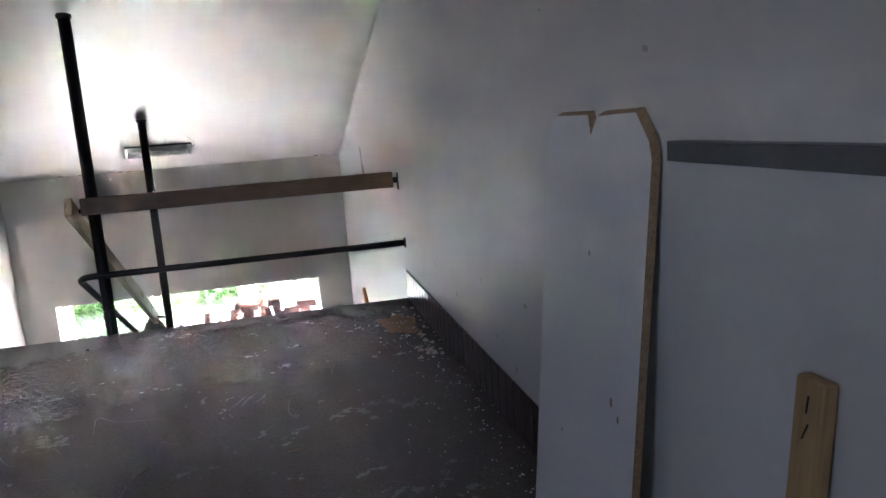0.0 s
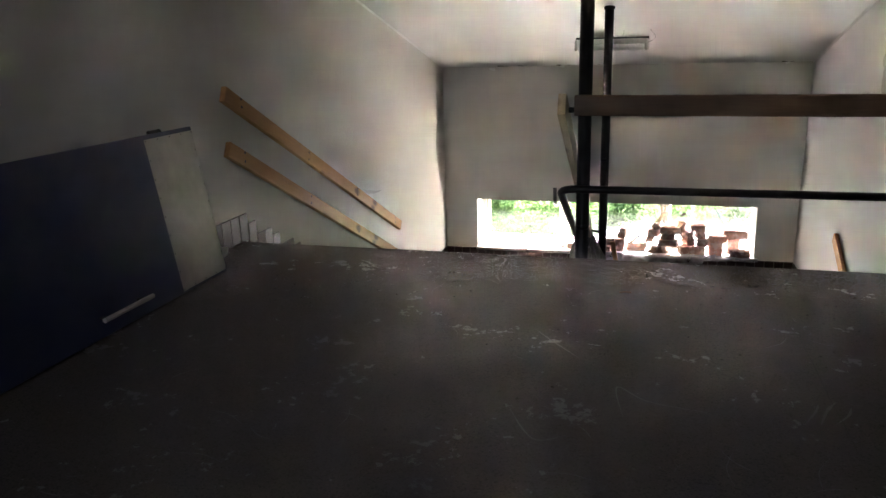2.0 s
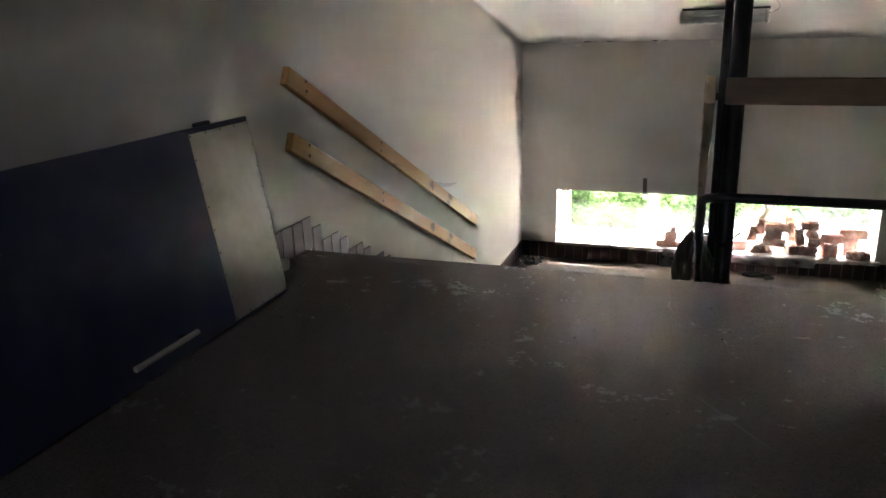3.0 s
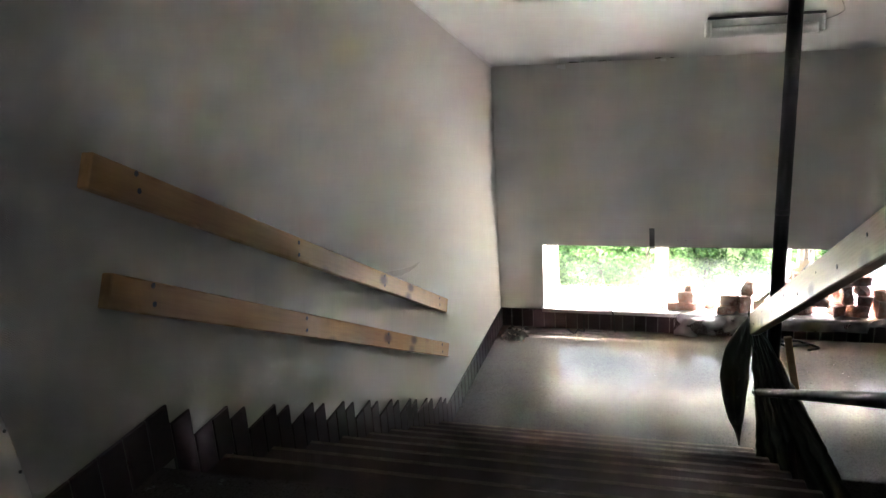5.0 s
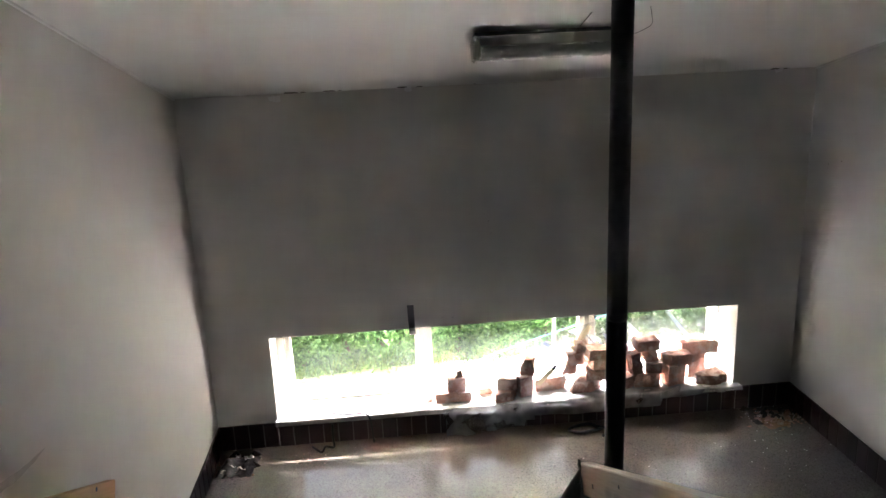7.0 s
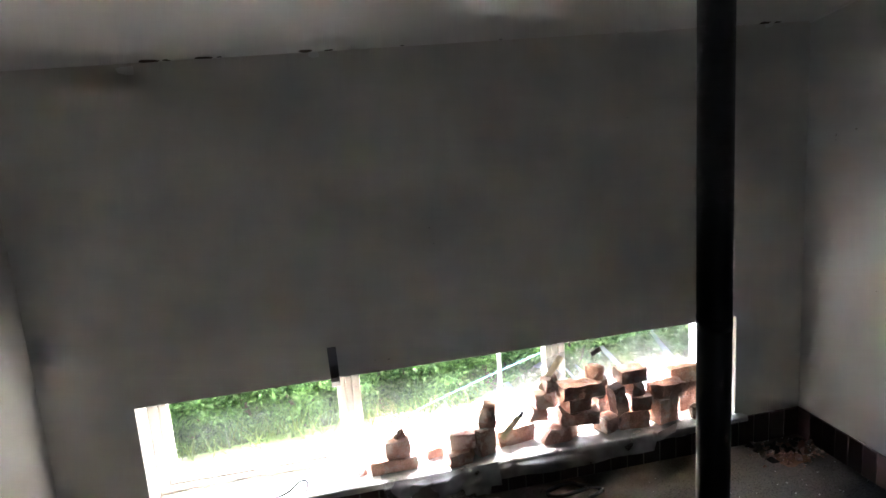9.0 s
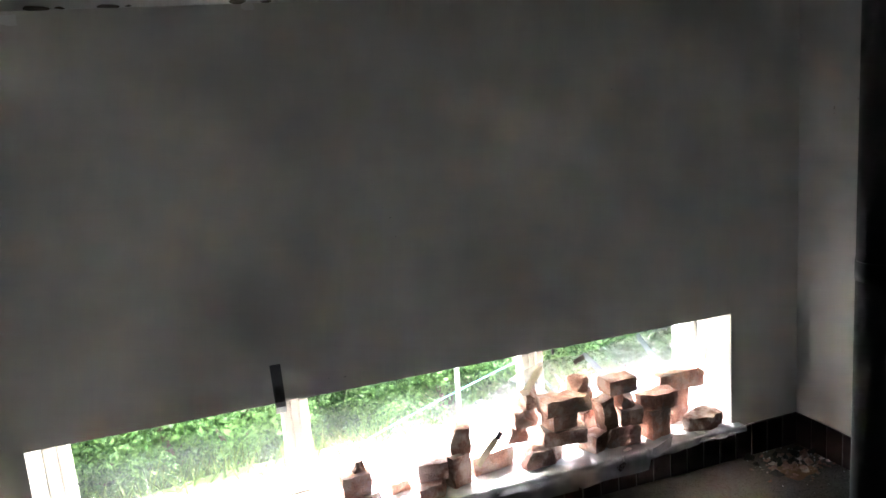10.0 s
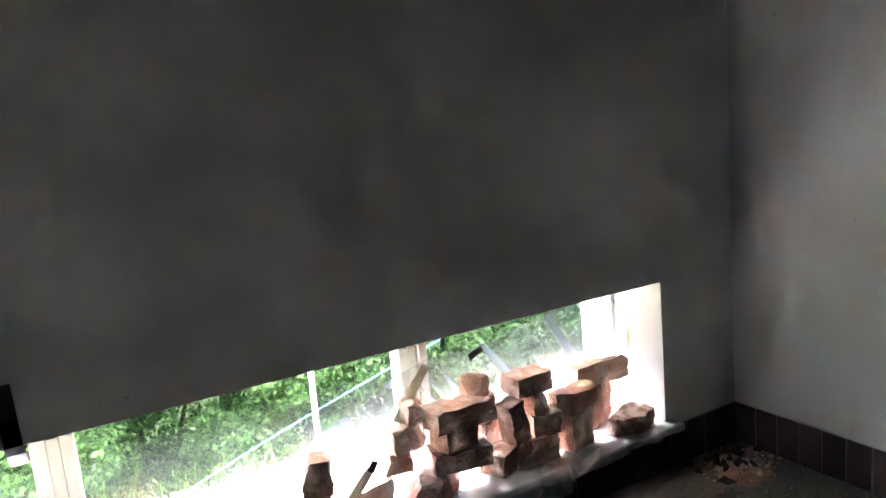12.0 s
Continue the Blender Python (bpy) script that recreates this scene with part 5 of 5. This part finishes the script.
for k in range(7):
    x, y, a = -2.0 + rp_.uniform(0, 0.17), 9.88 + rp_.uniform(0, 0.2), rp_.uniform(0, 3.1)
    l, w = rp_.uniform(0.03, 0.065), rp_.uniform(0.012, 0.03)
    sc_ = part("paper_scrap", sheet_bm(6, 4, lambda u, v: (l * (u - 0.5), w * (v - 0.5), 0.008 * math.sin(5 * u + k) + 0.004 * v)), M_BITS, smooth=True)
    sc_.matrix_world = pose(x, y, ZM + 0.036, rp_.uniform(-12, 12), rp_.uniform(-12, 12), math.degrees(a))
    tagged(sc_, "small torn pale scrap lying on the dirty rag", "scrap", "scraps on the rag")
chunk = brick_mesh(0.055, 0.05, 0.05, 77, 1)
chunk.materials.clear()
chunk.materials.append(M_PVC)
o = new("foam_chunk", chunk)
o.matrix_basis = pose(-2.02, 4.93, ZL)
tagged(o, "small white foam block beside the door on the landing", "foam block")

# wires at the lamp
for pts in (((0.33, 8.99, 1.10), (0.40, 8.9, 1.13), (0.42, 8.75, 1.16), (0.36, 8.62, 1.235)), ((0.12, 8.98, 1.13), (0.10, 8.85, 1.15), (0.13, 8.7, 1.225))):
    tagged(part("lamp_wire", tube_bm(bend(pts, 0.05, 5), 0.0012, 5), M_CABLE, smooth=True), "thin loose wire hanging by the tube lamp", "wire", "wires by the lamp")

# ---- outside ----
ZOUT = -1.82
M_STONE = mat("warm_field_stone", (0.45, 0.36, 0.26), (0.30, 0.23, 0.16), rough=0.9, scale=8, fine=60, bump=0.5)


def ground_z(x, y):
    """A pale strip along the house, then a bank that falls away."""
    s = min(1.0, max(0.0, (y - 11.75 + 0.25 * noise.noise(Vector((x * 0.8, 3.0, 0)))) / 3.6))
    return ZOUT - 2.7 * s * s * (3 - 2 * s) + 0.05 * noise.noise(Vector((x * 1.3, y * 1.3, 0)))


def ground_mat():
    m = mat("gravel_and_grass", (0.38, 0.35, 0.30), (0.28, 0.25, 0.20), rough=0.95, scale=1.2, fine=12, bump=0.4, dist=0.05)
    nt, b = nodes_of(m)
    tc = nt.nodes.new("ShaderNodeTexCoord")
    sp = nt.nodes.new("ShaderNodeSeparateXYZ")
    nt.links.new(tc.outputs["Object"], sp.inputs["Vector"])
    no = nt.nodes.new("ShaderNodeTexNoise")
    no.inputs["Scale"].default_value, no.inputs["Detail"].default_value = 0.9, 8.0
    nt.links.new(tc.outputs["Object"], no.inputs["Vector"])
    ma = nt.nodes.new("ShaderNodeMath")
    ma.operation = 'MULTIPLY_ADD'
    ma.inputs[1].default_value = 3.2
    nt.links.new(no.outputs["Fac"], ma.inputs[0])
    nt.links.new(sp.outputs["Y"], ma.inputs[2])
    mr = nt.nodes.new("ShaderNodeMapRange")
    mr.inputs["From Min"].default_value, mr.inputs["From Max"].default_value = 13.25, 13.6
    nt.links.new(ma.outputs[0], mr.inputs["Value"])
    mx = nt.nodes.new("ShaderNodeMix")
    mx.data_type = 'RGBA'
    mx.inputs[7].default_value = (0.10, 0.15, 0.04, 1)
    old = b.inputs["Base Color"].links[0].from_socket
    nt.links.new(mr.outputs["Result"], mx.inputs["Factor"])
    nt.links.new(old, mx.inputs[6])
    nt.links.new(mx.outputs[2], b.inputs["Base Color"])
    return m


xs = [-2000, -200, -60] + [-30 + i for i in range(61)] + [60, 200, 2000]
ysr = [-2000, -200, -20, 0, 8] + [10 + 0.35 * i for i in range(60)] + [60, 200, 2000]
V = [(x, y, ground_z(x, min(y, 40)) if abs(x) < 40 and 5 < y < 60 else (ZOUT if y < 60 else ground_z(0, 40))) for y in ysr for x in xs]
F = [(j * len(xs) + i, j * len(xs) + i + 1, (j + 1) * len(xs) + i + 1, (j + 1) * len(xs) + i) for j in range(len(ysr) - 1) for i in range(len(xs) - 1)]
me = bpy.data.meshes.new("ground")
me.from_pydata(V, [], F)
me.materials.append(ground_mat())
tagged(new("ground", me), "pale gravel yard turning into rough grass", "ground", kind="structure")


def leaf_mat(name, c):
    """Thin leaves that let part of the sun through."""
    m = bpy.data.materials.new(name)
    m.use_nodes = True
    nt = m.node_tree
    b = nt.nodes["Principled BSDF"]
    out = nt.nodes["Material Output"]
    ge = nt.nodes.new("ShaderNodeNewGeometry")
    # tone differs per leaf; the bright end is raised to imitate glossy glints
    rp = nt.nodes.new("ShaderNodeValToRGB")
    rp.color_ramp.elements[0].color = (c[0] * 0.35, c[1] * 0.42, c[2] * 0.4, 1)
    rp.color_ramp.elements[1].color = (c[0] * 1.9, c[1] * 1.6, c[2] * 1.5, 1)
    nt.links.new(ge.outputs["Random Per Island"], rp.inputs["Fac"])
    nt.links.new(rp.outputs["Color"], b.inputs["Base Color"])
    b.inputs["Roughness"].default_value = 0.5
    tl = nt.nodes.new("ShaderNodeBsdfTranslucent")
    nt.links.new(rp.outputs["Color"], tl.inputs["Color"])
    mx = nt.nodes.new("ShaderNodeMixShader")
    mx.inputs["Fac"].default_value = 0.55
    nt.links.new(b.outputs["BSDF"], mx.inputs[1])
    nt.links.new(tl.outputs["BSDF"], mx.inputs[2])
    nt.links.new(mx.outputs["Shader"], out.inputs["Surface"])
    return m


M_LEAF = leaf_mat("sunlit_leaves", (0.082, 0.175, 0.058))
M_GRASS = leaf_mat("rough_grass", (0.07, 0.12, 0.025))
M_BARK = mat("grey_brown_bark", (0.10, 0.075, 0.055), (0.05, 0.038, 0.03), rough=0.9, scale=8, fine=40, bump=0.6, dist=0.02)


def crown(centres, count, size, seed):
    """Leaves as small bent quads round many clump centres."""
    rr = np.random.RandomState(seed)
    c = np.array(centres)
    k = rr.randint(0, len(c), count)
    d = rr.normal(size=(count, 3))
    d /= np.linalg.norm(d, axis=1)[:, None]
    p = c[k, :3] + d * (c[k, 3:4] * rr.uniform(0.35, 1.0, (count, 1)) ** 0.5)
    a = rr.normal(size=(count, 3))
    a /= np.linalg.norm(a, axis=1)[:, None]
    b = np.cross(a, rr.normal(size=(count, 3)))
    b /= np.linalg.norm(b, axis=1)[:, None]
    s = (size * rr.uniform(0.6, 1.4, (count, 1)))
    v = np.stack([p - a * s, p + b * s * 0.45, p + a * s, p - b * s * 0.45], axis=1).reshape(-1, 3)
    f = np.arange(count * 4).reshape(-1, 4)
    me = bpy.data.meshes.new("crown")
    me.from_pydata(v.tolist(), [], f.tolist())
    me.materials.append(M_LEAF)
    return me


def bush(x, y, height, width, seed, leaves):
    rr = random.Random(seed)
    z0 = ground_z(x, y)
    t_ = thing("bush", x, y, z0, "dense leafy green bush in sunlight", "bush", "bushes outside the window")
    cen = []
    for i in range(26):
        hgt = rr.uniform(0.08, 1.0)
        sp = width * (1.0 - 0.55 * hgt) * 0.75
        cen.append((rr.gauss(0, sp * 0.5), rr.gauss(0, sp * 0.45), height * hgt, width * rr.uniform(0.16, 0.34)))
    cr = new("crown", crown(cen, leaves, 0.027, seed))
    cr.parent = t_
    bm = bmesh.new()
    for i in range(5):
        q = rr.choice(cen)
        tube(bm, [(rr.gauss(0, .08), rr.gauss(0, .08), -0.05), (q[0] * 0.4, q[1] * 0.4, q[2] * 0.5), (q[0], q[1], q[2])], [0.04, 0.028, 0.01], 6)
    st = part("stems", bm, M_BARK, t_)


rb = random.Random(21)
n_b = 0
for yr, step, hh in ((13.0, 0.75, 0.95), (14.2, 1.1, 2.0), (16.0, 1.5, 3.2)):
    x = -3.6 if yr < 13.5 else -5.5
    while x < (4.6 if yr < 13.5 else 7.0):
        n_b += 1
        bush(x + rb.uniform(-0.4, 0.4), yr + rb.uniform(-0.3, 0.3), hh * rb.uniform(0.75, 1.2), step * rb.uniform(0.85, 1.15), 100 + n_b, 15000)
        x += step


def tree(x, y, seed):
    rr = random.Random(seed)
    z0 = ground_z(x, y)
    t_ = thing("tree", x, y, z0, "slim deciduous tree among the bushes", "tree", "trees outside the window")
    bm = bmesh.new()
    tube(bm, [(0, 0, -0.1), (0.05, 0, 1.5), (0.0, 0.1, 3.5), (0.15, 0.05, 6.0)], [0.17, 0.13, 0.10, 0.04], 10)
    part("trunk", bm, M_BARK, t_)
    cen = []
    for i in range(9):
        a = rr.uniform(0, 6.28)
        h0 = rr.uniform(2.2, 5.4)
        e = Vector((math.cos(a) * rr.uniform(0.8, 1.6), math.sin(a) * rr.uniform(0.8, 1.6), h0 + rr.uniform(0.4, 1.2)))
        bm = bmesh.new()
        tube(bm, [(0.04, 0.03, h0), e * 0.55 + Vector((0, 0, h0 * 0.45)), e], [0.045, 0.03, 0.01], 6)
        part("limb", bm, M_BARK, t_)
        cen.append((e.x, e.y, e.z, rr.uniform(0.5, 0.9)))
    cr = new("crown", crown(cen, 5000, 0.06, seed))
    cr.parent = t_


for i, (x, y) in enumerate(((1.0, 15.6), (-3.2, 16.6), (5.5, 17.0), (-0.8, 17.6))):
    tree(x, y, 300 + i)

rr_ = np.random.RandomState(9)
cnt = 26000
gx, gy = rr_.uniform(-5, 7, cnt), 11.6 + 3.2 * rr_.beta(1.6, 1.2, cnt)
keep = rr_.uniform(size=cnt) < 0.4 + 0.6 * np.clip((gy - 11.7) / 0.9, 0, 1)
gx, gy = gx[keep], gy[keep]
V, F = [], []
for x, y in zip(gx.tolist(), gy.tolist()):
    z = ground_z(x, y)
    h = rb.uniform(0.05, 0.22)
    a = rb.uniform(0, 6.28)
    w = rb.uniform(0.005, 0.011)
    lx, ly = rb.gauss(0, 0.10), rb.gauss(0, 0.10)
    k = len(V)
    V += [(x - math.cos(a) * w, y - math.sin(a) * w, z - 0.02), (x + math.cos(a) * w, y + math.sin(a) * w, z - 0.02), (x + lx, y + ly, z + h)]
    F.append((k, k + 1, k + 2))
me = bpy.data.meshes.new("grass")
me.from_pydata(V, [], F)
me.materials.append(M_GRASS)
tagged(new("grass", me), "tall rough grass at the foot of the bushes", "grass", kind="stuff")

M_POST = mat("white_fence_post", (0.72, 0.74, 0.78), (0.6, 0.62, 0.66), rough=0.5, scale=6, fine=60, bump=0.05)
M_HOSE = mat("pale_blue_rope", (0.14, 0.38, 0.70), (0.10, 0.30, 0.58), rough=0.5, scale=20, fine=90, bump=0.1)
for x, y in ((0.72, 12.05),):
    t_ = tagged(part("boundary_pole", tube_bm([(x, y, ground_z(x, y) - 0.05), (x + 0.03, y, ground_z(x, y) + 2.3)], 0.018, 12), M_POST, smooth=True), "white metal pole standing in the grass", "pole")
tagged(part("rope", tube_bm([(-0.20 + 2.6 * s, 11.85 + 0.35 * s, -1.85 + 0.16 * s + 0.42 * s ** 0.75) for s in [k / 16 for k in range(17)]], 0.0045, 8), M_HOSE, smooth=True), "pale blue rope stretched across the yard to a bush", "rope")
fence = thing("stick_fence", -1.6, 12.9, ground_z(-1.6, 12.9), "weathered stick fence half lost in the bushes", "fence")
for i in range(9):
    x = -2.3 + 0.19 * i
    under(fence, part("stake", tube_bm([(x, 12.9, ground_z(x, 12.9) - 0.05), (x + rb.gauss(0, .04), 12.9 + rb.gauss(0, .03), ground_z(x, 12.9) + rb.uniform(0.35, 0.6))], 0.012, 6), M_BARK))
under(fence, part("rail", tube_bm([(-2.4, 12.9, ground_z(-2.4, 12.9) + 0.25), (-1.5, 12.88, ground_z(-1.5, 12.9) + 0.42), (-0.7, 12.9, ground_z(-0.7, 12.9) + 0.6)], 0.018, 6), M_BARK))
for i, (x, y, s) in enumerate(((0.05, 11.6, 0.17), (0.45, 11.75, 0.13), (0.75, 11.65, 0.16), (-0.35, 11.7, 0.12), (1.15, 11.7, 0.15))):
    o = new("boulder", brick_mesh(s * 1.5, s, s * 0.6, 500 + i, 2))
    o.data.materials.clear()
    o.data.materials.append(M_STONE)
    o.matrix_basis = pose(x, y, ground_z(x, y) - 0.03, 0, 0, 40 * i)
    tagged(o, "pale stone lying in the sunlit yard", "stone", "stones in the yard")


# ---- scuffs, crack and splinters on the landing ----
M_PALE = mat("pale_scuff_dust", (0.165, 0.148, 0.132), (0.125, 0.111, 0.099), rough=0.5, scale=40, fine=160, bump=0.1)


def ribbon(bm, pts, w, z):
    pts = [Vector((x, y, z)) for x, y in pts]
    fine_ = []
    n = len(pts)
    for k in range(n - 1):
        p0, p1, p2, p3 = pts[max(k - 1, 0)], pts[k], pts[k + 1], pts[min(k + 2, n - 1)]
        for q in range(8):
            u = q / 8
            fine_.append(0.5 * (2 * p1 + (p2 - p0) * u + (2 * p0 - 5 * p1 + 4 * p2 - p3) * u * u + (3 * p1 - p0 - 3 * p2 + p3) * u ** 3))
    fine_.append(pts[-1])
    prev_ = None
    for k, p in enumerate(fine_):
        d = (fine_[min(k + 1, len(fine_) - 1)] - fine_[max(k - 1, 0)]).normalized()
        side = Vector((-d.y, d.x, 0)) * w * (0.15 + math.sin(math.pi * k / (len(fine_) - 1))) * (0.8 + 0.6 * noise.noise(p * 40))
        row_ = (bm.verts.new(p - side), bm.verts.new(p + side))
        if prev_:
            bm.faces.new((prev_[0], row_[0], row_[1], prev_[1]))
        prev_ = row_


bm = bmesh.new()
for pts, w in ((((-0.01, 3.42), (0.1, 3.23), (0.2, 3.27)), 0.003), (((0.37, 3.43), (0.34, 3.65), (0.45, 3.56), (0.65, 3.52)), 0.003), (((1.21, 3.55), (1.2, 3.37), (1.25, 3.24)), 0.0025),
               (((-0.03, 4.15), (0.06, 4.03), (0.19, 3.87)), 0.003), (((0.98, 3.51), (1.02, 3.62), (1.06, 3.69)), 0.006), (((0.93, 3.5), (0.98, 3.60), (1.0, 3.66)), 0.005), (((1.03, 3.53), (1.08, 3.6), (1.10, 3.66)), 0.004)):
    ribbon(bm, pts, w, ZL + 0.0012)
rs = random.Random(44)
for _ in range(70):
    x, y, a = rs.uniform(-1.3, 1.7), rs.uniform(2.4, 5.1), rs.uniform(0, 6.3)
    l = rs.uniform(0.02, 0.11)
    ribbon(bm, ((x, y), (x + l * math.cos(a), y + l * math.sin(a)), (x + 1.9 * l * math.cos(a + 0.2), y + 1.9 * l * math.sin(a + 0.2))), rs.uniform(0.0006, 0.0018), ZL + 0.0012)
tagged(part("floor_scuffs", bm, M_PALE), "pale curved scuff marks in the landing floor dust", "scuff marks", kind="stuff")
bm = bmesh.new()
ribbon(bm, ((1.03, 4.42), (1.045, 4.05), (1.045, 3.72), (1.052, 3.5), (1.05, 3.27)), 0.0016, ZL + 0.0014)
tagged(part("floor_crack", bm, M_DARKB), "thin dark hairline crack in the landing floor", "crack")
for (x0, y0), (x1, y1) in (((0.62, 2.92), (0.67, 2.98)), ((1.19, 2.93), (1.235, 2.935)), ((0.3, 4.7), (0.36, 4.71))):
    tagged(part("wood_splinter", tube_bm([(x0, y0, ZL + 0.003), ((x0 + x1) / 2, (y0 + y1) / 2 + 0.002, ZL + 0.005), (x1, y1, ZL + 0.003)], 0.003, 5), M_PINED), "dark wood splinter lying on the landing floor", "wood splinter", "splinters on the landing")
